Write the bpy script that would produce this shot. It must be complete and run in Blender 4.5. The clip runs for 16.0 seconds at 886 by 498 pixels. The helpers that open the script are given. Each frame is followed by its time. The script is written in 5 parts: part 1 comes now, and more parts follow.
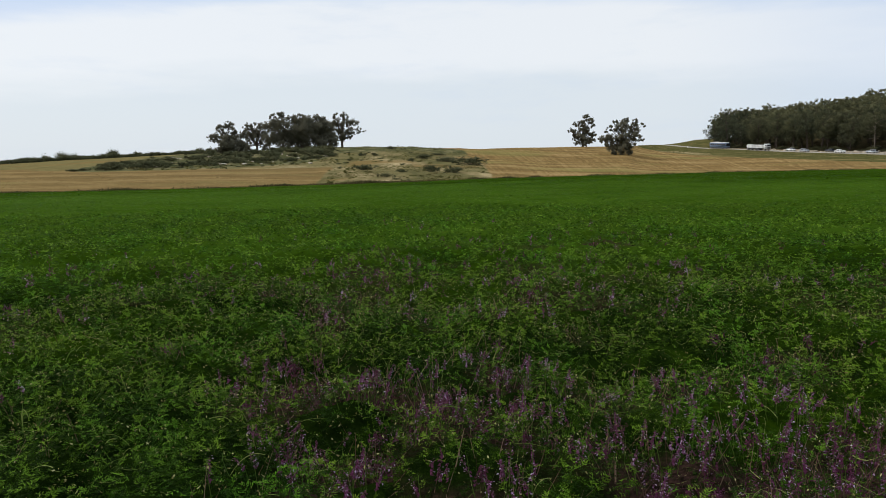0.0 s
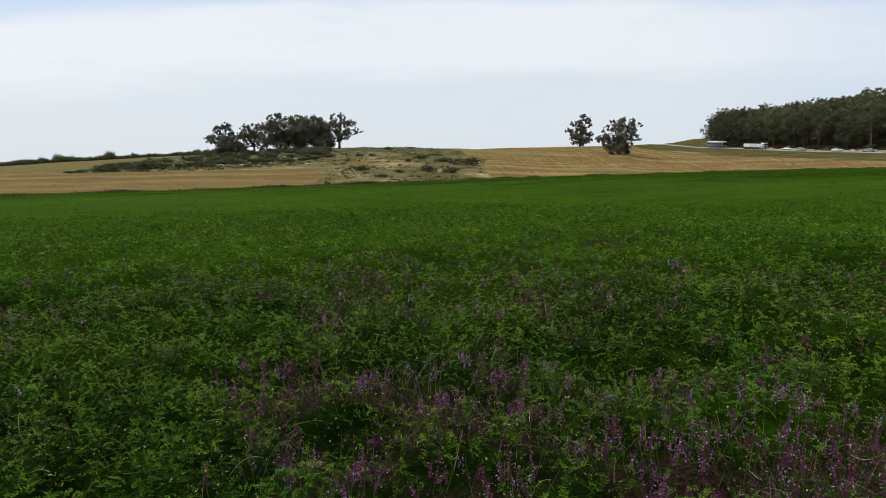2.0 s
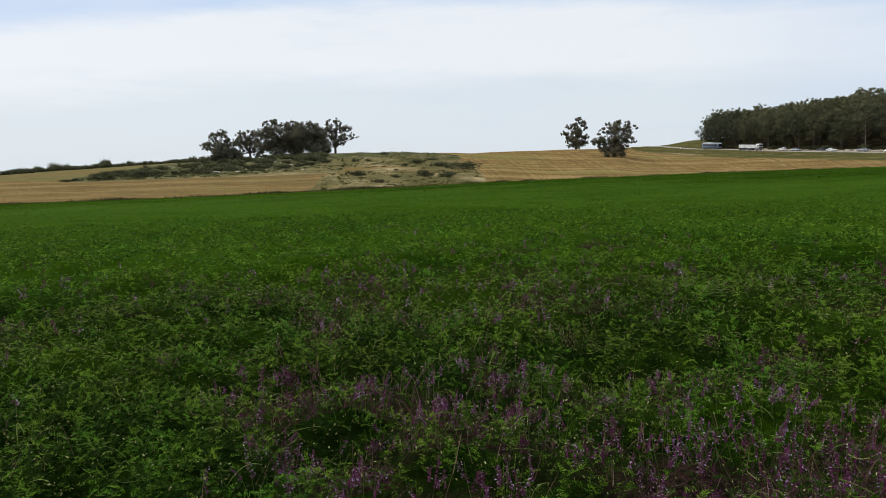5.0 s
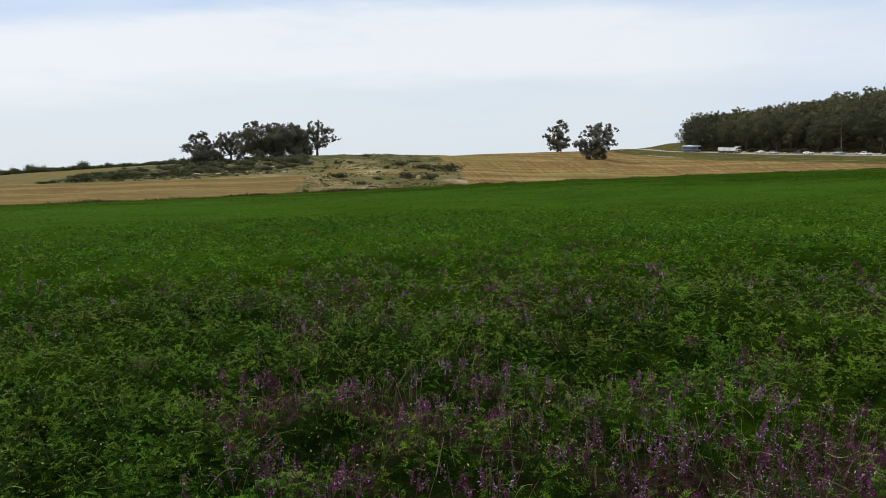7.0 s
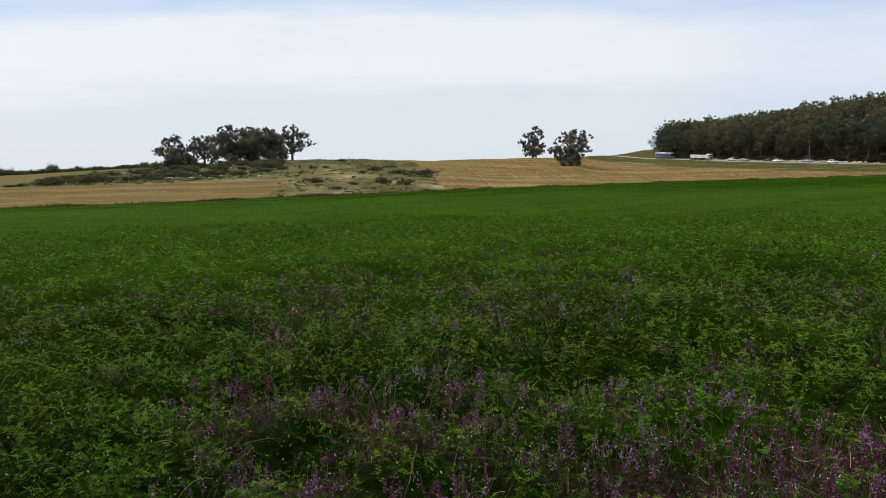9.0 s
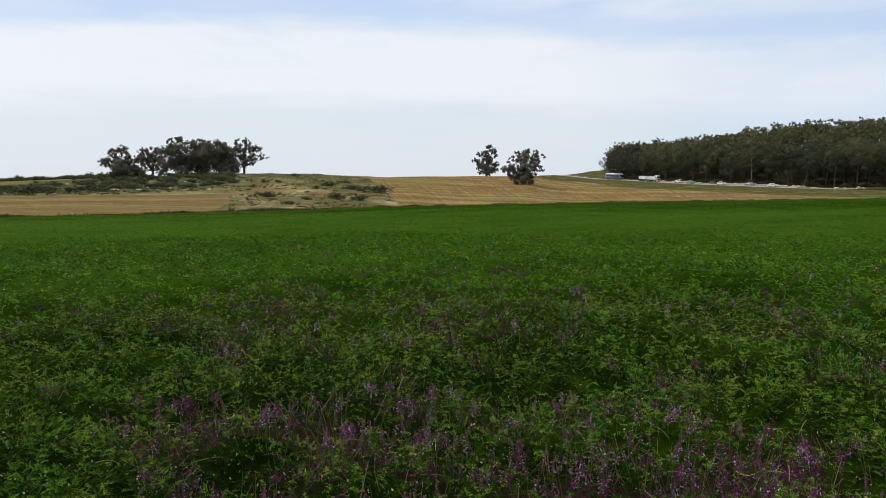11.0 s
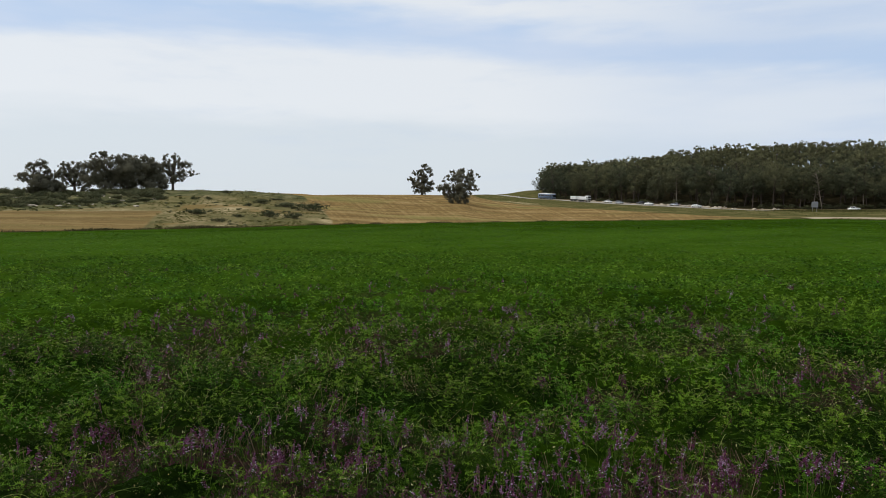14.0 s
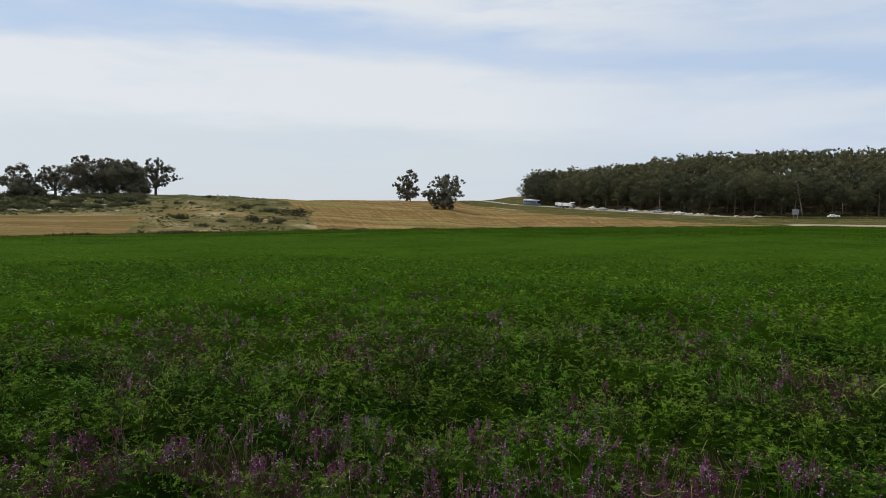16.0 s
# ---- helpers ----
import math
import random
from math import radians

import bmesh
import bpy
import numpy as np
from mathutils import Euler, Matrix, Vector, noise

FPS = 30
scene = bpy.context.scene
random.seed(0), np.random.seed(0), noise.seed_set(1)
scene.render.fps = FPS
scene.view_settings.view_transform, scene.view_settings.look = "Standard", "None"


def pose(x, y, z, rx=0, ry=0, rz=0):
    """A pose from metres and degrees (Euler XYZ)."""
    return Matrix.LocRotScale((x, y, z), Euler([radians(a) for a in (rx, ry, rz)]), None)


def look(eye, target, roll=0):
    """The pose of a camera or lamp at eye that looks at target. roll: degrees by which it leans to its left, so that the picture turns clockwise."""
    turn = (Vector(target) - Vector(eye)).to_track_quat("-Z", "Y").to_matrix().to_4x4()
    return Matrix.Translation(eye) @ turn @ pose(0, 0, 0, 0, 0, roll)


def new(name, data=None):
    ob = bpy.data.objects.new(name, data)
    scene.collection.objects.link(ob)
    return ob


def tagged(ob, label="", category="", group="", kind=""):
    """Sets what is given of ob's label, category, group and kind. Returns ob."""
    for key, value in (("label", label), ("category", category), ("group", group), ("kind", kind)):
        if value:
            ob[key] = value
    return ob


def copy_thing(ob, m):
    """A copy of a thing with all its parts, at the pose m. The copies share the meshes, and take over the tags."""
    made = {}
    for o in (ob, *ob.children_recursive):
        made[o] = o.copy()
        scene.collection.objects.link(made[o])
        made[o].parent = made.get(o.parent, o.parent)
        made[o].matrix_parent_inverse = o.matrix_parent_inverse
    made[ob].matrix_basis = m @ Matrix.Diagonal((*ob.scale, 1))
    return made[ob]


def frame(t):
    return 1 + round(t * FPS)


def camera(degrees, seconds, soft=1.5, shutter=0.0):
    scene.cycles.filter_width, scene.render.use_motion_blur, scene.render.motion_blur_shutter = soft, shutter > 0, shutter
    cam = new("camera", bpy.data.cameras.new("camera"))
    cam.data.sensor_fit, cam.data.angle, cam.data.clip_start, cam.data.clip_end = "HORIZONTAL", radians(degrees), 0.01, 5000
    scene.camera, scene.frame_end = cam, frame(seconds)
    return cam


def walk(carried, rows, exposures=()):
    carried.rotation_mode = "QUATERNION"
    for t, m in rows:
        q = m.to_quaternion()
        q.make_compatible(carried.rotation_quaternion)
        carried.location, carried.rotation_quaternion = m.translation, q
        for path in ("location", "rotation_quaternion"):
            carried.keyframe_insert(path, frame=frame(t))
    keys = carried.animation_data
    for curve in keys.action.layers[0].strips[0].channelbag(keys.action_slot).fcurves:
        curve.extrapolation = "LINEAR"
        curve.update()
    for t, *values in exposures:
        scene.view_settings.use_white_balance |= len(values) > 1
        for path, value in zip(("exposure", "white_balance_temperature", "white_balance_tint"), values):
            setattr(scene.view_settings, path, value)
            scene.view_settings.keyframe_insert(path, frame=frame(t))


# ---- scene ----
EYE = 1.55
LENS = 65.35
cam = camera(LENS, 16.0, soft=0.9)
PATH = [
    (0.0, -0.000, 0.000, -0.000, 83.30, 0.80, -0.00),
    (0.5, 0.004, 0.009, -0.000, 83.22, 0.92, -0.08),
    (1.0, 0.003, 0.014, 0.001, 82.82, 1.08, -0.23),
    (1.5, 0.006, 0.011, -0.001, 83.38, 0.93, -0.31),
    (2.0, 0.001, 0.007, 0.003, 83.32, 1.03, -0.21),
    (2.5, 0.002, 0.005, -0.001, 83.32, 1.03, -0.23),
    (3.0, 0.003, 0.000, 0.002, 83.49, 1.12, -0.35),
    (5.5, 0.004, -0.003, 0.007, 83.69, 1.76, -0.57),
    (6.0, 0.002, 0.001, 0.004, 83.71, 1.53, -1.00),
    (6.5, 0.004, 0.005, 0.004, 83.62, 1.62, -1.44),
    (7.0, 0.004, 0.007, 0.003, 83.81, 1.61, -1.98),
    (7.5, 0.007, 0.008, 0.007, 84.19, 1.51, -2.31),
    (8.0, 0.005, 0.006, 0.005, 84.39, 1.45, -2.70),
    (8.5, 0.012, 0.004, 0.006, 83.95, 1.52, -3.35),
    (9.0, 0.013, 0.002, 0.011, 84.20, 1.31, -3.97),
    (11.5, 0.009, -0.012, 0.012, 85.62, 0.24, -8.71),
    (12.0, 0.017, -0.013, 0.019, 85.44, 0.29, -9.60),
    (12.5, 0.025, -0.018, 0.022, 85.40, 0.43, -10.64),
    (13.0, 0.024, -0.018, 0.021, 85.91, 0.32, -11.44),
    (13.5, 0.023, -0.021, 0.020, 86.57, 0.13, -12.39),
    (14.0, 0.026, -0.018, 0.021, 87.05, -0.06, -13.10),
    (14.5, 0.028, -0.017, 0.019, 87.49, -0.29, -13.46),
    (15.0, 0.026, -0.019, 0.018, 87.11, -0.22, -13.69),
    (15.5, 0.032, -0.020, 0.020, 87.38, -0.25, -14.05),
    (16.0, 0.031, -0.018, 0.025, 87.54, -0.27, -14.34),
]
walk(cam, [(t, pose(x, y, EYE + z, *turn)) for t, x, y, z, *turn in PATH], [(0.0, 0.0), (9.0, 0.02), (12.5, 0.03), (14.5, -0.12), (16.0, -0.15)])

# ---- world, sun, exposure ----
SUN_AZ, SUN_EL = radians(-62), radians(50)

world = bpy.data.worlds.new("sky")
scene.world = world
world.use_nodes = True
wn, wl = world.node_tree.nodes, world.node_tree.links
wn.clear()


def wnode(kind, **values):
    n = wn.new(kind)
    for k, v in values.items():
        if k in n.inputs:
            n.inputs[k].default_value = v
    return n


def wmath(op, a, b=None, c=None):
    n = wn.new("ShaderNodeMath")
    n.operation = op
    for i, v in enumerate((a, b, c)):
        if v is None:
            continue
        if isinstance(v, (int, float)):
            n.inputs[i].default_value = v
        else:
            wl.new(v, n.inputs[i])
    return n.outputs[0]


def wrange(v, lo, hi, a=0.0, b=1.0):
    n = wn.new("ShaderNodeMapRange")
    n.interpolation_type = "SMOOTHSTEP"
    wl.new(v, n.inputs["Value"])
    for key, val in (("From Min", lo), ("From Max", hi), ("To Min", a), ("To Max", b)):
        n.inputs[key].default_value = val
    return n.outputs["Result"]


def wmix(f, a, b):
    n = wn.new("ShaderNodeMix")
    n.data_type = "RGBA"
    if isinstance(f, float):
        n.inputs[0].default_value = f
    else:
        wl.new(f, n.inputs[0])
    for i, v in ((6, a), (7, b)):
        if isinstance(v, tuple):
            n.inputs[i].default_value = (*v, 1)
        else:
            wl.new(v, n.inputs[i])
    return n.outputs[2]


def wnoise(vec, scale, detail=5.0, rough=0.55):
    n = wn.new("ShaderNodeTexNoise")
    n.inputs["Scale"].default_value, n.inputs["Detail"].default_value = scale, detail
    n.inputs["Roughness"].default_value = rough
    wl.new(vec, n.inputs["Vector"])
    return n.outputs["Fac"]


air = wn.new("ShaderNodeTexSky")
air.sky_type, air.sun_disc = "NISHITA", False
air.sun_elevation, air.sun_rotation = SUN_EL, SUN_AZ
air.dust_density, air.air_density = 2.0, 1.0
coord = wn.new("ShaderNodeTexCoord")
split = wn.new("ShaderNodeSeparateXYZ")
wl.new(coord.outputs["Generated"], split.inputs[0])
stretch = wn.new("ShaderNodeMapping")
stretch.inputs["Scale"].default_value = (1.0, 1.0, 5.0)
wl.new(coord.outputs["Generated"], stretch.inputs[0])
soft_noise = wnoise(stretch.outputs[0], 2.3, 4.0)
fine_noise = wnoise(stretch.outputs[0], 6.0, 6.0, 0.6)
# height in the sky, bent by noise so that no band runs level
arch = wmath("MULTIPLY_ADD", wmath("MULTIPLY", split.outputs[0], split.outputs[0]), 0.16, split.outputs[2])
bend = wmath("ADD", arch, wmath("MULTIPLY", wmath("SUBTRACT", soft_noise, 0.5), 0.10))
bend = wmath("ADD", bend, wmath("MULTIPLY", wmath("SUBTRACT", fine_noise, 0.5), 0.035))
low = wrange(bend, 0.118, 0.165)
high = wrange(bend, 0.215, 0.25)
gap = wmath("MULTIPLY", high, wrange(bend, 0.295, 0.262))
veil = wmath("MULTIPLY", wrange(bend, 0.27, 0.34), wrange(fine_noise, 0.42, 0.62))
SKY_GREY, SKY_WHITE, SKY_BLUE = (0.75, 0.82, 0.885), (0.875, 0.915, 0.96), (0.53, 0.69, 0.93)
cloud = wmix(low, SKY_GREY, SKY_WHITE)
thin = wmix(wrange(soft_noise, 0.35, 0.65), SKY_BLUE, (0.66, 0.765, 0.94))
cover = wmix(gap, cloud, thin)
cover = wmix(veil, cover, (0.70, 0.79, 0.94))
# the cloud thins out to the east, and in faint streaks
cover = wmix(wmath("MULTIPLY", wrange(split.outputs[0], 0.28, 0.72), wrange(soft_noise, 0.25, 0.6, 0.35, 0.85)), cover, (0.56, 0.69, 0.90))
cover = wmix(wrange(wnoise(stretch.outputs[0], 4.2, 7.0, 0.62), 0.5, 0.75, 0.0, 0.4), cover, (0.67, 0.765, 0.90))
# haze and cloud lie before nearly all of the blue
blue = wn.new("ShaderNodeVectorMath")
blue.operation = "SCALE"
wl.new(air.outputs[0], blue.inputs[0])
blue.inputs["Scale"].default_value = 0.10
sky_colour = wmix(0.90, blue.outputs[0], cover)
back = wn.new("ShaderNodeBackground")
back.inputs["Strength"].default_value = 1.0
wl.new(sky_colour, back.inputs["Color"])
wout = wn.new("ShaderNodeOutputWorld")
wl.new(back.outputs[0], wout.inputs[0])

sun = new("sun", bpy.data.lights.new("sun", "SUN"))
sun.data.energy, sun.data.angle, sun.data.color = 2.6, radians(2.0), (1.0, 0.95, 0.86)
sun.matrix_world = look((0, 0, 60), (-40 * math.sin(SUN_AZ) * math.cos(SUN_EL), -40 * math.cos(SUN_AZ) * math.cos(SUN_EL), 60 - 40 * math.sin(SUN_EL)))

# ---- materials ----


class Mat:
    """A node material, with short calls for its nodes."""

    def __init__(self, name):
        self.m = bpy.data.materials.new(name)
        self.m.use_nodes = True
        self.t = self.m.node_tree
        self.bsdf = self.t.nodes["Principled BSDF"]
        self.out = self.t.nodes["Material Output"]
        self.obj = self.t.nodes.new("ShaderNodeTexCoord").outputs["Object"]

    def link(self, a, b):
        self.t.links.new(a, b)

    def put(self, socket, v):
        if isinstance(v, tuple):
            socket.default_value = (*v, 1) if len(v) == 3 and len(socket.default_value) == 4 else v
        elif isinstance(v, (int, float)):
            socket.default_value = v
        else:
            self.link(v, socket)

    def noise(self, scale, detail=4.0, rough=0.55, vec=None, size=(1, 1, 1)):
        mp = self.t.nodes.new("ShaderNodeMapping")
        mp.inputs["Scale"].default_value = size
        self.link(vec or self.obj, mp.inputs[0])
        n = self.t.nodes.new("ShaderNodeTexNoise")
        n.inputs["Scale"].default_value, n.inputs["Detail"].default_value = scale, detail
        n.inputs["Roughness"].default_value = rough
        self.link(mp.outputs[0], n.inputs["Vector"])
        return n.outputs["Fac"]

    def math(self, op, a, b=0.0):
        n = self.t.nodes.new("ShaderNodeMath")
        n.operation = op
        self.put(n.inputs[0], a)
        self.put(n.inputs[1], b)
        return n.outputs[0]

    def span(self, v, lo, hi, a=0.0, b=1.0):
        n = self.t.nodes.new("ShaderNodeMapRange")
        n.interpolation_type = "SMOOTHSTEP"
        self.put(n.inputs["Value"], v)
        for key, val in (("From Min", lo), ("From Max", hi), ("To Min", a), ("To Max", b)):
            n.inputs[key].default_value = val
        return n.outputs["Result"]

    def mix(self, f, a, b):
        n = self.t.nodes.new("ShaderNodeMix")
        n.data_type = "RGBA"
        self.put(n.inputs[0], f)
        self.put(n.inputs[6], a)
        self.put(n.inputs[7], b)
        return n.outputs[2]

    def ramp(self, f, *stops):
        n = self.t.nodes.new("ShaderNodeValToRGB")
        e = n.color_ramp.elements
        while len(e) < len(stops):
            e.new(0.5)
        for el, (p, c) in zip(e, stops):
            el.position, el.color = p, (*c, 1)
        self.put(n.inputs[0], f)
        return n.outputs[0]

    def attr(self, name):
        n = self.t.nodes.new("ShaderNodeAttribute")
        n.attribute_name = name
        return n.outputs["Fac"]

    def island(self):
        return self.t.nodes.new("ShaderNodeNewGeometry").outputs["Random Per Island"]

    def rand(self):
        return self.t.nodes.new("ShaderNodeObjectInfo").outputs["Random"]

    def bump(self, h, strength=0.4, dist=0.05):
        n = self.t.nodes.new("ShaderNodeBump")
        n.inputs["Strength"].default_value, n.inputs["Distance"].default_value = strength, dist
        self.put(n.inputs["Height"], h)
        self.link(n.outputs[0], self.bsdf.inputs["Normal"])

    def done(self, colour, rough=0.8, metal=0.0, spec=0.3, glow=0.0):
        self.put(self.bsdf.inputs["Base Color"], colour)
        self.put(self.bsdf.inputs["Roughness"], rough)
        self.put(self.bsdf.inputs["Metallic"], metal)
        self.put(self.bsdf.inputs["Specular IOR Level"], spec)
        if glow:
            # light that passes through thin leaves
            tr = self.t.nodes.new("ShaderNodeBsdfTranslucent")
            self.put(tr.inputs["Color"], colour)
            ms = self.t.nodes.new("ShaderNodeMixShader")
            ms.inputs[0].default_value = glow
            self.link(self.bsdf.outputs[0], ms.inputs[1])
            self.link(tr.outputs[0], ms.inputs[2])
            self.link(ms.outputs[0], self.out.inputs["Surface"])
        return self.m


def foliage(name, dark, mid, light, rough=0.6, through_light=0.25, spec=0.3, patch=0.0, patch_size=0.6, each=0.0, fresh=None, single=0.25):
    m = Mat(name)
    tone = m.math("ADD", m.math("MULTIPLY", m.attr("tone"), 1.0 - single), m.math("MULTIPLY", m.island(), single))
    if patch:
        tone = m.math("ADD", tone, m.math("MULTIPLY", m.math("SUBTRACT", m.noise(patch_size, 3.0), 0.5), patch))
    if each:
        tone = m.math("ADD", tone, m.math("MULTIPLY", m.math("SUBTRACT", m.rand(), 0.5), each))
    c = m.ramp(tone, (0.0, dark), (0.5, mid), (1.0, light))
    if fresh:
        # drifts of fresher and duller growth
        c = m.mix(m.span(m.noise(1.3, 4.0, 0.6), 0.44, 0.64, 0.0, 0.7), c, m.ramp(tone, (0.0, dark), (0.5, fresh[0]), (1.0, fresh[1])))
    if each:
        warm = m.mix(0.5, mid, (mid[0] * 1.25, mid[1] * 0.95, mid[2] * 0.8))
        c = m.mix(m.span(m.math("FRACT", m.math("MULTIPLY", m.rand(), 7.3)), 0.45, 1.0, 0.0, 0.45), c, warm)
    return m.done(c, rough, 0.0, spec, through_light)


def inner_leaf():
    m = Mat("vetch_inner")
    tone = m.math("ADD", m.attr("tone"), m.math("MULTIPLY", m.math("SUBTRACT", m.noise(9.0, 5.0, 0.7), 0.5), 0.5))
    # the darkest tones stand in for shade between the leaves
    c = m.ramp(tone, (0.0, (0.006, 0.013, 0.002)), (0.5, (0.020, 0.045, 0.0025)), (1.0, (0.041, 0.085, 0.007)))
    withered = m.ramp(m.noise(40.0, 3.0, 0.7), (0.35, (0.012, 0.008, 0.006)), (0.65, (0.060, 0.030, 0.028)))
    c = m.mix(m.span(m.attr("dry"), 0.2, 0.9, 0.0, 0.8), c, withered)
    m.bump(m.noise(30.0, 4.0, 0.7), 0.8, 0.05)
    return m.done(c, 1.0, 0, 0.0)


def plain(name, colour, rough=0.6, metal=0.0, vary=0.12, scale=3.0, spec=0.4):
    m = Mat(name)
    n = m.noise(scale, 5.0, 0.6)
    dark = tuple(v * (1 - vary) for v in colour)
    pale = tuple(min(1, v * (1 + vary)) for v in colour)
    return m.done(m.mix(m.math("ADD", m.math("MULTIPLY", n, 0.8), m.math("MULTIPLY", m.noise(scale * 9), 0.2)), dark, pale), rough, metal, spec)


VETCH_LEAF = foliage("vetch_leaf", (0.007, 0.018, 0.0015), (0.032, 0.070, 0.003), (0.192, 0.308, 0.027), 0.6, 0.27, 0.04, 0.24, 0.8, fresh=((0.016, 0.070, 0.003), (0.098, 0.285, 0.020)), single=0.08)
VETCH_BUD = foliage("vetch_bud", (0.10, 0.055, 0.035), (0.27, 0.23, 0.09), (0.50, 0.47, 0.24), 0.7, 0.2, 0.05)
VETCH_INNER = inner_leaf()
VETCH_STEM = foliage("vetch_stem", (0.035, 0.080, 0.010), (0.095, 0.150, 0.025), (0.40, 0.42, 0.15), 0.7, 0.2, 0.06)
VETCH_DRY = foliage("vetch_withered", (0.045, 0.022, 0.018), (0.13, 0.075, 0.055), (0.30, 0.20, 0.15), 0.9, 0.2, 0.0)
VETCH_FLOWER = foliage("vetch_flower", (0.055, 0.016, 0.022), (0.160, 0.040, 0.108), (0.70, 0.53, 0.78), 0.7, 0.35, 0.06)
EUCALYPT = foliage("eucalypt_leaf", (0.086, 0.082, 0.058), (0.145, 0.138, 0.094), (0.235, 0.220, 0.152), 0.7, 0.34, 0.05)
PINE = foliage("pine_needle", (0.052, 0.060, 0.040), (0.086, 0.094, 0.053), (0.150, 0.148, 0.075), 0.9, 0.30, 0.03, each=0.5, single=0.06)
SHRUB = foliage("shrub_leaf", (0.042, 0.048, 0.025), (0.084, 0.090, 0.045), (0.155, 0.150, 0.080), 0.9, 0.22, 0.03, each=0.4)
DRY_GRASS = foliage("dry_grass", (0.085, 0.090, 0.028), (0.140, 0.132, 0.046), (0.30, 0.25, 0.12), 1.0, 0.2, 0.0)
VERGE_GRASS = foliage("verge_grass", (0.052, 0.058, 0.018), (0.085, 0.086, 0.029), (0.165, 0.140, 0.060), 1.0, 0.2, 0.0)
STRAW = foliage("straw", (0.150, 0.098, 0.038), (0.235, 0.162, 0.064), (0.42, 0.31, 0.15), 1.0, 0.2, 0.0)
WEED = foliage("weed_leaf", (0.044, 0.042, 0.017), (0.088, 0.078, 0.034), (0.22, 0.165, 0.085), 1.0, 0.2, 0.0)
BARK = plain("bark", (0.078, 0.060, 0.048), 0.9, 0, 0.4, 2.5, 0.1)
PALE_BARK = plain("pale_bark", (0.27, 0.22, 0.18), 0.9, 0, 0.3, 2.5, 0.1)
STONE = plain("limestone", (0.42, 0.36, 0.28), 0.9, 0, 0.3, 1.2, 0.2)
WHITE_PAINT = plain("white_paint", (0.78, 0.78, 0.77), 0.3, 0, 0.05, 1.0, 0.5)
SILVER_PAINT = plain("silver_paint", (0.36, 0.38, 0.41), 0.3, 0.4, 0.08, 1.0, 0.5)
DARK_PAINT = plain("dark_paint", (0.03, 0.032, 0.038), 0.3, 0, 0.1, 1.0, 0.5)
BLUE_PAINT = plain("blue_grey_paint", (0.16, 0.21, 0.32), 0.35, 0, 0.08, 1.0, 0.5)
GLASS = plain("tinted_glass", (0.02, 0.024, 0.03), 0.08, 0, 0.1, 1.0, 0.8)
RUBBER = plain("rubber", (0.022, 0.022, 0.022), 0.9, 0, 0.2, 4.0, 0.2)
STEEL = plain("grey_steel", (0.33, 0.34, 0.35), 0.5, 0.6, 0.15, 2.0, 0.5)
LAMP_RED = plain("lamp_red", (0.35, 0.02, 0.02), 0.3, 0, 0.1)
LAMP_CLEAR = plain("lamp_clear", (0.75, 0.75, 0.70), 0.2, 0, 0.05)
SIGN_FACE = plain("sign_back", (0.27, 0.275, 0.285), 0.55, 0.3, 0.15, 1.5, 0.4)


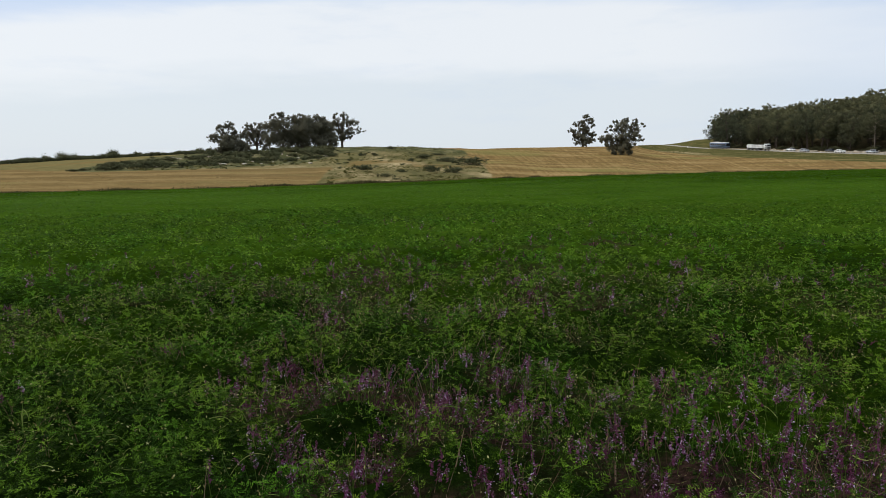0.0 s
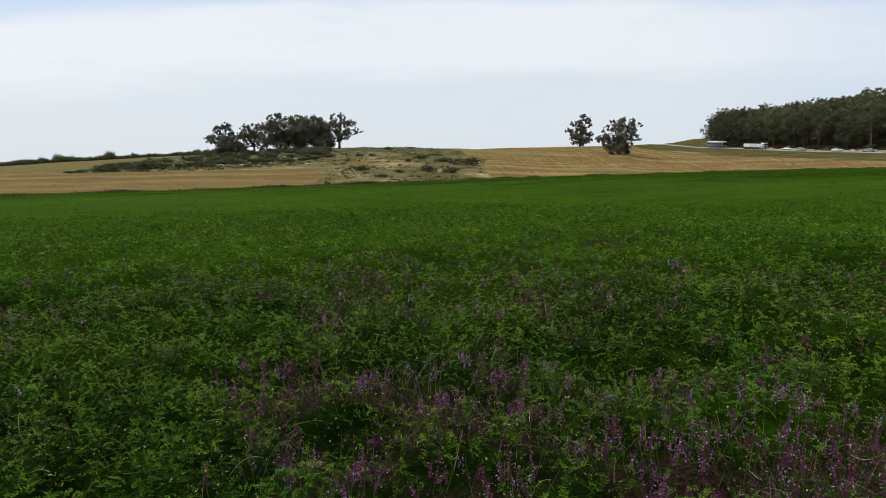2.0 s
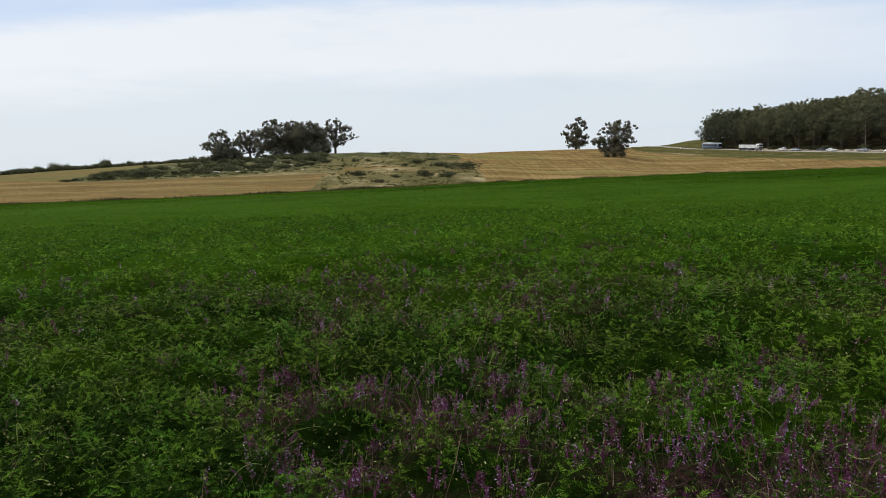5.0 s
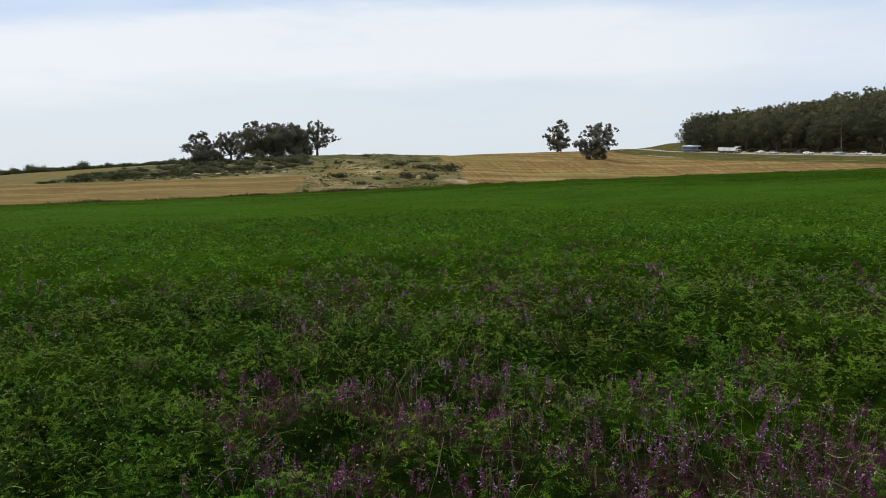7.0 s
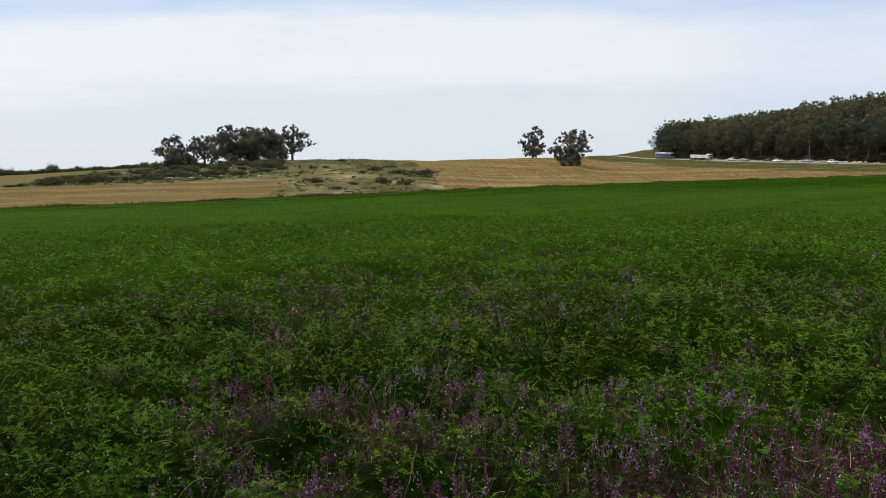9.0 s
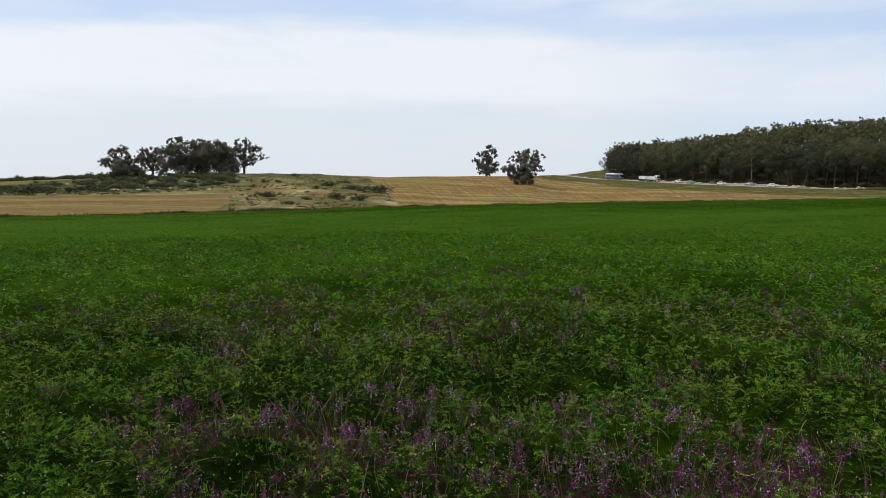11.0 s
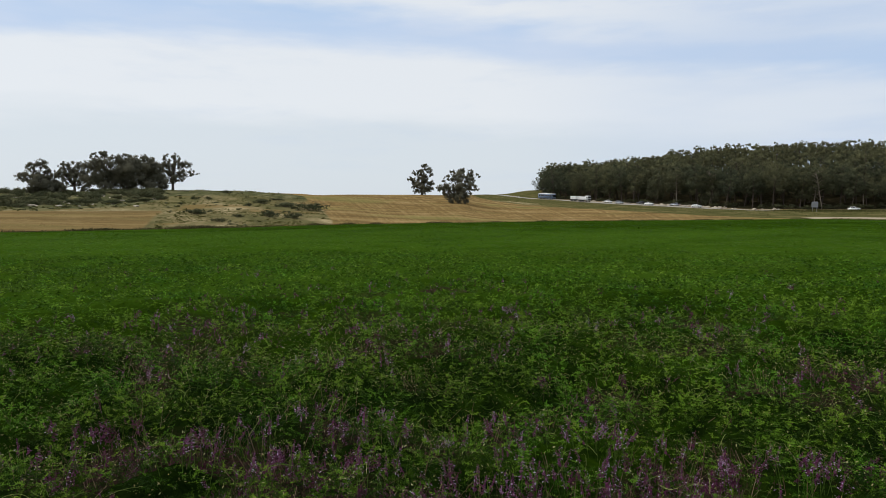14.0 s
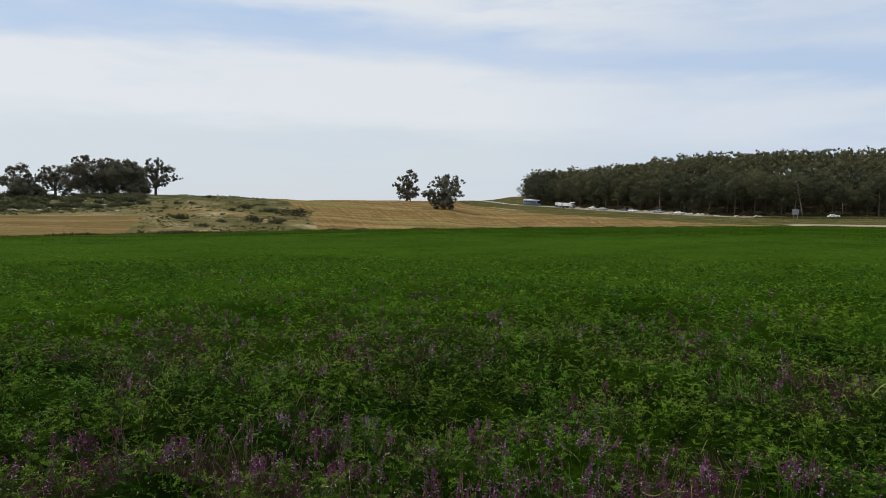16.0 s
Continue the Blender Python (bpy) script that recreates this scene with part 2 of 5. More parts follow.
def ground_material():
    m = Mat("farmland")
    edge = m.math("MULTIPLY", m.math("SUBTRACT", m.noise(0.10, 5.0, 0.6), 0.5), 6.0)
    fine = m.math("MULTIPLY", m.math("SUBTRACT", m.noise(0.7, 4.0, 0.6), 0.5), 2.0)
    ragged = m.math("ADD", edge, fine)
    # cut straw in rows over pale soil
    row = m.t.nodes.new("ShaderNodeTexNoise")
    row.noise_dimensions = "1D"
    row.inputs["Scale"].default_value, row.inputs["Detail"].default_value = 0.8, 4.0
    m.link(m.math("ADD", m.attr("row"), m.math("ADD", m.math("MULTIPLY", fine, 0.4), m.math("MULTIPLY", edge, 0.5))), row.inputs["W"])
    straw = m.ramp(m.math("ADD", m.math("MULTIPLY", row.outputs["Fac"], 0.22), m.math("MULTIPLY", m.math("ADD", m.noise(0.9, 7.0, 0.78), m.noise(0.11, 6.0, 0.7)), 0.39)),
                   (0.34, (0.090, 0.058, 0.023)), (0.5, (0.190, 0.125, 0.049)), (0.66, (0.35, 0.248, 0.115)))
    band = m.t.nodes.new("ShaderNodeTexNoise")
    band.noise_dimensions = "1D"
    band.inputs["Scale"].default_value, band.inputs["Detail"].default_value = 0.11, 4.0
    m.link(m.math("ADD", m.attr("range"), m.math("MULTIPLY", edge, 2.5)), band.inputs["W"])
    straw = m.mix(m.span(band.outputs["Fac"], 0.49, 0.62, 0.0, 0.55), straw, (0.115, 0.080, 0.034))
    straw = m.mix(m.span(band.outputs["Fac"], 0.46, 0.34, 0.0, 0.45), straw, (0.31, 0.225, 0.105))
    weedy = m.span(m.noise(0.022, 4.0, 0.6, size=(1, 1.8, 1)), 0.50, 0.66, 0.0, 0.55)
    straw = m.mix(weedy, straw, (0.17, 0.165, 0.055))
    straw = m.mix(m.span(m.attr("older"), -3.0, 3.0, 0.0, 0.42), straw, m.ramp(m.noise(0.25, 6.0, 0.75, size=(0.4, 1, 1)), (0.35, (0.090, 0.066, 0.028)), (0.65, (0.190, 0.140, 0.062))))
    # rough pasture: green grass, bleached grass, bare patches
    grass = m.ramp(m.noise(0.085, 7.0, 0.68, size=(1, 0.55, 1)), (0.36, (0.072, 0.068, 0.030)), (0.45, (0.118, 0.106, 0.046)), (0.53, (0.175, 0.143, 0.070)), (0.63, (0.34, 0.275, 0.155)))
    lea = m.ramp(m.noise(0.30, 6.0, 0.7, size=(1, 0.5, 1)), (0.3, (0.105, 0.092, 0.036)), (0.7, (0.195, 0.158, 0.070)))
    grass = m.mix(m.span(m.attr("lea"), -6.0, 6.0), grass, lea)
    grass = m.mix(m.span(m.noise(0.9, 5.0, 0.7), 0.45, 0.70, 0.0, 0.45), grass, (0.082, 0.084, 0.032))
    grass = m.mix(m.span(m.noise(0.045, 3.0), 0.54, 0.62, 0.0, 0.7), grass, (0.17, 0.115, 0.045))
    verge = m.ramp(m.noise(0.16, 7.0, 0.68), (0.36, (0.052, 0.054, 0.018)), (0.52, (0.088, 0.082, 0.030)), (0.68, (0.185, 0.150, 0.068)))
    brush = m.ramp(m.noise(0.30, 6.0, 0.7), (0.34, (0.036, 0.042, 0.018)), (0.50, (0.078, 0.080, 0.036)), (0.64, (0.19, 0.165, 0.088)))
    litter = m.ramp(m.noise(0.35, 6.0, 0.7), (0.3, (0.022, 0.022, 0.010)), (0.6, (0.055, 0.045, 0.024)), (0.8, (0.14, 0.105, 0.06)))
    soil = m.ramp(m.noise(2.0, 6.0, 0.7), (0.3, (0.05, 0.034, 0.02)), (0.7, (0.12, 0.085, 0.05)))
    c = m.mix(m.span(m.math("ADD", m.attr("scrub"), ragged), -2.0, 2.0), grass, brush)
    c = m.mix(m.span(m.math("ADD", m.attr("verge"), fine), -0.8, 0.8), c, verge)
    bank = m.ramp(m.noise(0.45, 6.0, 0.7), (0.3, (0.090, 0.075, 0.035)), (0.5, (0.20, 0.145, 0.085)), (0.7, (0.36, 0.28, 0.18)))
    c = m.mix(m.span(m.math("ADD", m.attr("bank"), fine), -0.8, 0.8), c, bank)
    c = m.mix(m.span(m.math("ADD", m.attr("wood"), ragged), -1.5, 1.5), c, litter)
    c = m.mix(m.span(m.math("ADD", m.attr("stubble"), m.math("MULTIPLY", ragged, 0.14)), -0.4, 0.4), c, straw)
    c = m.mix(m.span(m.math("ADD", m.attr("crop"), fine), -0.4, 0.4), c, soil)
    m.bump(m.math("ADD", m.noise(1.3, 6.0, 0.7), m.noise(7.0, 3.0)), 0.5, 0.12)
    return m.done(c, 1.0, 0, 0.0)


def asphalt_material():
    m = Mat("asphalt")
    c = m.ramp(m.noise(0.25, 6.0, 0.65, size=(1, 1, 1)), (0.3, (0.28, 0.26, 0.225)), (0.6, (0.36, 0.335, 0.29)), (0.8, (0.44, 0.41, 0.35)))
    c = m.mix(m.span(m.noise(30.0, 2.0), 0.4, 0.7, 0.0, 0.25), c, (0.10, 0.10, 0.095))
    m.bump(m.noise(40.0, 2.0), 0.2, 0.01)
    return m.done(c, 1.0, 0, 0.03)


GROUND_MAT, ASPHALT = ground_material(), asphalt_material()
TRACK = plain("pale_dirt", (0.33, 0.27, 0.175), 0.95, 0, 0.25, 0.5, 0.1)

# ---- mesh helpers ----


def mesh_of(name, verts, faces, mats, tone=None, slots=None, smooth=False, attrs=None):
    """A mesh from arrays: verts (N, 3), faces (M, 3 or 4)."""
    verts, faces = np.asarray(verts, np.float32), np.asarray(faces, np.int32)
    me = bpy.data.meshes.new(name)
    k = faces.shape[1]
    me.vertices.add(len(verts))
    me.vertices.foreach_set("co", verts.ravel())
    me.loops.add(faces.size)
    me.loops.foreach_set("vertex_index", faces.ravel())
    me.polygons.add(len(faces))
    me.polygons.foreach_set("loop_start", np.arange(0, faces.size, k, dtype=np.int32))
    if smooth:
        me.polygons.foreach_set("use_smooth", np.ones(len(faces), bool))
    else:
        me.polygons.foreach_set("use_smooth", np.zeros(len(faces), bool))
    for mt in (mats if isinstance(mats, (list, tuple)) else [mats]):
        me.materials.append(mt)
    if slots is not None:
        me.polygons.foreach_set("material_index", np.asarray(slots, np.int32))
    for key, values in {**(attrs or {}), **({"tone": tone} if tone is not None else {})}.items():
        a = me.attributes.new(key, "FLOAT", "POINT")
        a.data.foreach_set("value", np.asarray(values, np.float32))
    me.update(calc_edges=True)
    return me


def quads(name, corners, mats, tone=None, slots=None):
    """A mesh of loose leaves: corners (N, 3 or 4, 3), tone one value a leaf."""
    n, k = corners.shape[:2]
    return mesh_of(name, corners.reshape(-1, 3), np.arange(n * k).reshape(n, k), mats, None if tone is None else np.repeat(tone, k), slots)


def join_meshes(*lists):
    """Arrays (verts, faces of four) laid into one pair."""
    vs, fs, o = [], [], 0
    for v, f in lists:
        vs.append(np.asarray(v, float))
        fs.append(np.asarray(f) + o)
        o += len(v)
    return np.concatenate(vs), np.concatenate(fs)


def part(name, bm, material, parent, label="", smooth=False):
    """Links a bmesh or a mesh as one object under a thing or a part."""
    if isinstance(bm, bmesh.types.BMesh):
        me = bpy.data.meshes.new(name)
        if smooth:
            for f in bm.faces:
                f.smooth = True
        bm.to_mesh(me)
        bm.free()
        me.materials.append(material)
    else:
        me = bm
    ob = new(name, me)
    ob.parent = parent
    if label:
        ob["label"] = label
    return ob


def tube(points, radii, sides=6):
    """Verts and quads of a round limb along points."""
    pts, n = [Vector(p) for p in points], len(points)
    vs, fs = [], []
    for i, p in enumerate(pts):
        d = (pts[min(i + 1, n - 1)] - pts[max(i - 1, 0)]).normalized()
        s = d.cross(Vector((0.31, 0.95, 0.05))).normalized()
        u = d.cross(s)
        for j in range(sides):
            a = 2 * math.pi * j / sides
            vs.append(p + (s * math.cos(a) + u * math.sin(a)) * radii[i])
    for i in range(n - 1):
        for j in range(sides):
            k = (j + 1) % sides
            fs.append((i * sides + j, i * sides + k, (i + 1) * sides + k, (i + 1) * sides + j))
    return np.array([tuple(v) for v in vs]), np.array(fs)


def lattice(x, y, seed):
    h = (x.astype(np.int64) * 374761393 + y.astype(np.int64) * 668265263 + seed * 974711) & 0x7FFFFFFF
    h = ((h ^ (h >> 13)) * 1274126177) & 0x7FFFFFFF
    return ((h ^ (h >> 16)) & 0xFFFF) / 65535.0


def vnoise(x, y, size, seed=0):
    """Smooth noise, 0 to 1, with features of that size in metres."""
    x, y = np.asarray(x, float) / size, np.asarray(y, float) / size
    i, j = np.floor(x), np.floor(y)
    u, v = x - i, y - j
    u, v = u * u * (3 - 2 * u), v * v * (3 - 2 * v)
    a, b = lattice(i, j, seed), lattice(i + 1, j, seed)
    c, d = lattice(i, j + 1, seed), lattice(i + 1, j + 1, seed)
    return (a * (1 - u) + b * u) * (1 - v) + (c * (1 - u) + d * u) * v


def smooth(v, lo, hi):
    t = np.clip((np.asarray(v, float) - lo) / (hi - lo), 0, 1)
    return t * t * (3 - 2 * t)


# ---- the lie of the land: distances and slopes along bearings from the field's near side ----
BEARING = [-180, -120, -35, -18, -9, -3, 3, 10, 15, 17, 20, 24.3, 29, 33, 37, 41, 48, 120, 180]
EDGE_R = [80, 80, 75, 80, 90, 95, 100, 110, 116, 118, 124, 130, 140, 148, 155, 162, 175, 120, 80]
EDGE_EL = [-1.3, -1.3, -1.28, -1.31, -1.2, -1.1, -0.92, -0.80, -0.73, -0.70, -0.64, -0.57, -0.52, -0.48, -0.42, -0.35, -0.43, -0.8, -1.3]
MID_R = [150, 150, 150, 150, 150, 150, 165, 190, 215, 285, 283, 255, 230, 210, 190, 182, 195, 170, 150]
MID_EL = [-0.5, -0.5, 0.0, 0.25, 0.25, 0.55, 0.55, 0.60, 0.80, 1.12, 0.87, 0.62, 0.44, 0.20, 0.0, -0.18, -0.18, -0.4, -0.5]
TOP_R = [300, 300, 340, 250, 228, 225, 235, 262, 300, 420, 402, 370, 335, 318, 312, 312, 318, 320, 300]
TOP_EL = [0.0, 0.0, 0.50, 1.42, 1.76, 1.72, 1.50, 1.52, 1.50, 1.57, 1.27, 0.97, 0.70, 0.48, 0.26, 0.21, 0.19, 0.1, 0.0]
BACK_R = [450, 450, 480, 360, 310, 300, 310, 340, 400, 540, 545, 512, 475, 455, 452, 455, 460, 460, 450]
BACK_EL = [0.1, 0.1, 0.35, 1.0, 1.2, 1.15, 1.0, 1.0, 1.1, 1.40, 1.90, 2.2, 2.6, 2.9, 3.1, 3.2, 2.9, 1.0, 0.1]
CROP_H = 0.50


def column(az, values):
    return np.interp(az, BEARING, values)


def polar(x, y):
    return np.degrees(np.arctan2(x, y)), np.hypot(x, y)


def ground(x, y):
    """Height of the bare ground."""
    az, r = polar(np.asarray(x, float), np.asarray(y, float))
    tan = lambda e: np.tan(np.radians(e))
    er, mr, tr, br = (column(az, c) for c in (EDGE_R, MID_R, TOP_R, BACK_R))
    ez = EYE + er * tan(column(az, EDGE_EL)) - CROP_H
    mz, tz, bz = (EYE + d * tan(column(az, e)) for d, e in ((mr, MID_EL), (tr, TOP_EL), (br, BACK_EL)))
    zero = er * 0
    R = np.stack([zero, zero + 12, er, mr, tr, br, zero + 1000, zero + 4600], -1)
    Z = np.stack([zero, zero, ez, mz, tz, bz, zero + 5, zero], -1)
    H = np.diff(R, axis=-1)
    S = np.diff(Z, axis=-1) / H
    M = np.zeros_like(Z)
    a, b = S[..., :-1], S[..., 1:]
    M[..., 1:-1] = np.where(a * b > 0, 2 * a * b / np.where(np.abs(a + b) < 1e-9, 1, a + b), 0)
    M[..., 3] = 0.5 * (S[..., 2] + S[..., 3])
    k = np.clip((R[..., 1:-1] <= r[..., None]).sum(-1), 0, 6)
    pick = lambda A: np.take_along_axis(A, k[..., None], -1)[..., 0]
    up = lambda A: np.take_along_axis(A, k[..., None] + 1, -1)[..., 0]
    h = pick(H)
    t = np.clip((r - pick(R)) / h, 0, 1)
    z = ((1 + 2 * t) * (1 - t) ** 2 * pick(Z) + t * (1 - t) ** 2 * h * pick(M) + t * t * (3 - 2 * t) * up(Z) + t * t * (t - 1) * h * up(M))
    rough = smooth(r, er, er + 30) * (0.9 * (vnoise(x, y, 22, 3) - 0.5) + 0.3 * (vnoise(x, y, 6, 4) - 0.5))
    swell = smooth(r, 8, 30) * (1 - smooth(r, er * 0.8, er)) * 0.22 * (vnoise(x, y, 26, 9) - 0.5)
    return z + rough * np.where((az > -10) & (az < 4), 1.0, 0.35) + swell


def crop_top(x, y):
    """Height of the crop's upper leaves: hummocks and hollows over the ground."""
    _, r = polar(x, y)
    hum = 0.10 * (vnoise(x, y, 0.85, 11) - 0.5) + 0.15 * (vnoise(x, y, 0.27, 12) - 0.5) + 0.07 * (vnoise(x, y, 0.11, 14) - 0.5) + 0.10 * (vnoise(x, y, 2.6, 13) - 0.5)
    hum = hum * (1 - 0.85 * smooth(r, 11, 36))
    return ground(x, y) + CROP_H + hum


def spot(az, r):
    """The place at a bearing and a distance, on the ground."""
    x, y = r * math.sin(radians(az)), r * math.cos(radians(az))
    return x, y, float(ground(np.array([x]), np.array([y]))[0])


def belt_near(az):
    """The lower edge of the shrub belt on the hill."""
    return np.interp(az, [-28.5, -21, -17, -12, -10, -8.8], [146, 147, 149, 157, 168, 188])


def belt_far(az):
    return np.interp(az, [-28.5, -27, -25, -23, -20, -18], [151, 176, 198, 220, 240, 246])


def build_ground():
    az = np.concatenate([np.arange(-180, -44, 4.0), np.arange(-44, 58, 0.34), np.arange(58, 180, 4.0)])
    r = np.concatenate([[0.0], np.geomspace(1, 60, 26), np.arange(62.5, 300, 2.5), np.arange(304, 460, 5.0), np.geomspace(480, 4600, 18)])
    A, R = np.meshgrid(np.radians(az), r, indexing="ij")
    X, Y = R * np.sin(A), R * np.cos(A)
    Z = ground(X, Y)
    n, k = A.shape
    idx = np.arange(n * k).reshape(n, k)
    nxt = np.roll(idx, -1, axis=0)
    F = np.stack([idx[:, :-1], idx[:, 1:], nxt[:, 1:], nxt[:, :-1]], -1).reshape(-1, 4)
    B, D = np.degrees(A).ravel(), R.ravel()
    er, mr, tr = column(B, EDGE_R), column(B, MID_R), column(B, TOP_R)
    crop = er - D
    # the pasture on the mound takes a bite out of the stubble
    left_side = np.interp(D, [80, 100, 125, 142, 148, 152], [-10.6, -10.5, -9.7, -8.9, -9.2, -10.5])
    right_side = np.interp(D, [90, 100, 150, 200, 240], [5.0, 4.4, 3.4, 1.6, -1.5])
    west = np.minimum((left_side - B) * D * 0.0175, 143 + 6 * vnoise(X.ravel(), Y.ravel(), 18, 2) + np.maximum(0, -27 - B) * 5 - D)
    limit = np.where(B < 14.6, 900, np.interp(B, [14.6, 16, 17], [330, 298, 284]))
    limit = np.where(B > 17, np.interp(B, [17, 20, 24.3, 29, 33, 37, 41], [272, 252, 224, 201, 187, 174, 170]) + 3 * vnoise(X.ravel(), Y.ravel(), 9, 6), limit)
    east = np.minimum((B - right_side) * D * 0.0175, limit - D)
    stub = np.minimum(np.maximum(west, east), D - er - 0.6 - 1.2 * vnoise(X.ravel(), Y.ravel(), 5, 7))
    margin = np.minimum(er + 12 - D, np.minimum((B + 11) * 2, (5 - B) * 2))
    stub = np.maximum(stub, np.minimum(margin, D - er - 0.6))
    stub = np.minimum(stub, (40.5 - B) * D * 0.0175)
    verge = np.where(B > 14.6, np.minimum(D - np.where(B > 17, limit, mr), tr + 6 - D), -5)
    verge = np.where((B > 15.5) & (B < 21), np.minimum(D - mr, tr + 140 - D), verge)
    verge = np.where(B > 38, np.minimum(D - er, tr + 6 - D), verge)
    wood = np.where(B > 21.3, D - tr - 12, -9)
    scrub = np.minimum(np.minimum(D - belt_near(B), belt_far(B) - D), (B + 28.4) * D * 0.0175)
    ridge = np.where(B < -15, np.minimum(D - tr + 9 + 30 * smooth(B, -25, -31), tr + 20 - D), -9)
    scrub = np.maximum(scrub, ridge)
    row = np.where(B < -8, D, B * 3.4 + D * 0.12)
    me = mesh_of("ground", np.stack([X, Y, Z], -1).reshape(-1, 3), F, GROUND_MAT, smooth=True,
                 attrs={"bank": np.clip(np.minimum(np.minimum(D - tr - 5.6, tr + 13.5 - D), np.minimum(B - 22, 39 - B) * 3), -20, 20), "older": np.clip((-9 - B) * 1.2, -20, 20), "scrub": np.clip(scrub, -20, 20), "crop": np.clip(crop, -20, 20), "range": D, "lea": np.clip((-20.5 - B) * D * 0.0175, -20, 20), "stubble": np.clip(stub, -20, 20), "verge": np.clip(verge, -20, 20), "wood": np.clip(wood, -20, 20), "row": row})
    tagged(new("ground", me), "rolling farmland with stubble and rough pasture", "ground", kind="structure")


build_ground()


def strip(name, line, width, material, lift, label, category):
    """A road or track laid on the ground along (bearing, distance) marks."""
    a = np.array(line, float)
    t = np.linspace(0, len(a) - 1, 160)
    B, D = (np.interp(t, np.arange(len(a)), a[:, i]) for i in (0, 1))
    ker = np.ones(15) / 15
    soft = lambda v: np.convolve(np.pad(v, 7, mode="reflect", reflect_type="odd"), ker, "valid")
    B, D = soft(B), soft(D)
    x, y = D * np.sin(np.radians(B)), D * np.cos(np.radians(B))
    dx, dy = np.gradient(x), np.gradient(y)
    ln = np.hypot(dx, dy)
    nx, ny = -dy / ln, dx / ln
    o = np.linspace(-0.5, 0.5, 7)
    X, Y = x[:, None] + nx[:, None] * o * width, y[:, None] + ny[:, None] * o * width
    Z = ground(X, Y) + lift
    Z[:, 0] -= lift * 2
    Z[:, -1] -= lift * 2
    idx = np.arange(X.size).reshape(X.shape)
    F = np.stack([idx[:-1, :-1], idx[1:, :-1], idx[1:, 1:], idx[:-1, 1:]], -1).reshape(-1, 4)
    me = mesh_of(name, np.stack([X, Y, Z], -1).reshape(-1, 3), F, material, smooth=True)
    return tagged(new(name, me), label, category, kind="structure"), x, y


ROAD = [(16.2, 505), (16.9, 462), (18.2, 426), (19.8, 403), (22, 386), (24.3, 370), (26.5, 351), (29, 335), (33, 318), (37, 312), (41, 312), (46, 315), (54, 327), (64, 345)]
_, road_x, road_y = strip("road", ROAD, 8.0, ASPHALT, 0.16, "grey asphalt country road curving below the wood", "road")
strip("track", [(40.8, 173), (42, 177), (44, 180.5), (47, 185), (53, 191), (62, 197)], 3.6, TRACK, 0.12, "pale dirt farm track beside the green field", "track")

# ---- the vetch crop ----
rng = np.random.default_rng(7)
UP = np.array([0.0, 0.0, 1.0])


def unit(v):
    return v / np.maximum(np.linalg.norm(v, axis=-1, keepdims=True), 1e-9)


# more patches of bloom: bearing, distance, half width, half depth
PATCHES = ((34, 3.1, 0.30, 0.3), (37, 3.4, 0.25, 0.25), (42, 3.3, 0.35, 0.3), (39, 2.9, 0.3, 0.2), (44.5, 3.0, 0.35, 0.3), (37.2, 5.25, 0.3, 0.25), (41.7, 5.2, 0.4, 0.3), (32.5, 7.1, 0.7, 0.3), (-4, 8.6, 1.5, 0.55), (-19, 7.3, 1.7, 0.5), (37, 8.2, 1.3, 0.4), (9, 10.5, 2.0, 0.6), (22, 6.6, 0.8, 0.4), (44, 6.0, 0.9, 0.5), (-30, 8.8, 1.5, 0.5))


def bloom(x, y):
    """How thickly the vetch flowers at a place, 0 to 1."""
    az, r = polar(x, y)
    n1, n2, n3 = vnoise(x, y, 1.1, 21), vnoise(x, y, 0.45, 22), vnoise(x, y, 3.2, 23)
    near = smooth(r + 1.8 * (n1 - 0.5), 4.5, 3.7) * smooth(az + 14 * (n1 - 0.5) + 8 * (n2 - 0.5), -25, -13)
    patchy = 0.12 + 0.88 * smooth(n2 * 0.6 + n1 * 0.4, 0.34, 0.56)
    mid = smooth(r, 17, 8) * smooth(n3 * 0.45 + n1 * 0.3 + n2 * 0.25, 0.46, 0.64) * 0.38
    for a, far, wide, deep in PATCHES:
        mid = mid + 0.5 * np.exp(-((az - a) * r * 0.0175 / wide) ** 2 - ((r - far) / deep) ** 2) * smooth(n2, 0.15, 0.6)
    thin = smooth(r, 14, 5) * smooth(n2, 0.5, 0.85) * 0.20
    round_about = np.where((az > -50) & (az < 65), 1.0, 0.35)
    return np.clip(near * patchy * 0.78 + mid + thin, 0, 1) * smooth(r, 1.2, 2.0) * round_about


def canopy(x, y):
    return crop_top(x, y) - 0.10 * bloom(x, y)


def scatter(density, r0, r1, az0=-41.0, az1=57.0):
    """Random places in a sector of the field, so many a square metre."""
    n = int(density * radians(az1 - az0) * 0.5 * (r1 * r1 - r0 * r0))
    a = rng.uniform(az0, az1, n)
    r = np.sqrt(rng.uniform(r0 * r0, r1 * r1, n))
    ok = r < column((a + 180) % 360 - 180, EDGE_R) + rng.normal(-0.3, 0.35, n)
    a, r = np.radians(a[ok]), r[ok]
    return r * np.sin(a), r * np.cos(a)


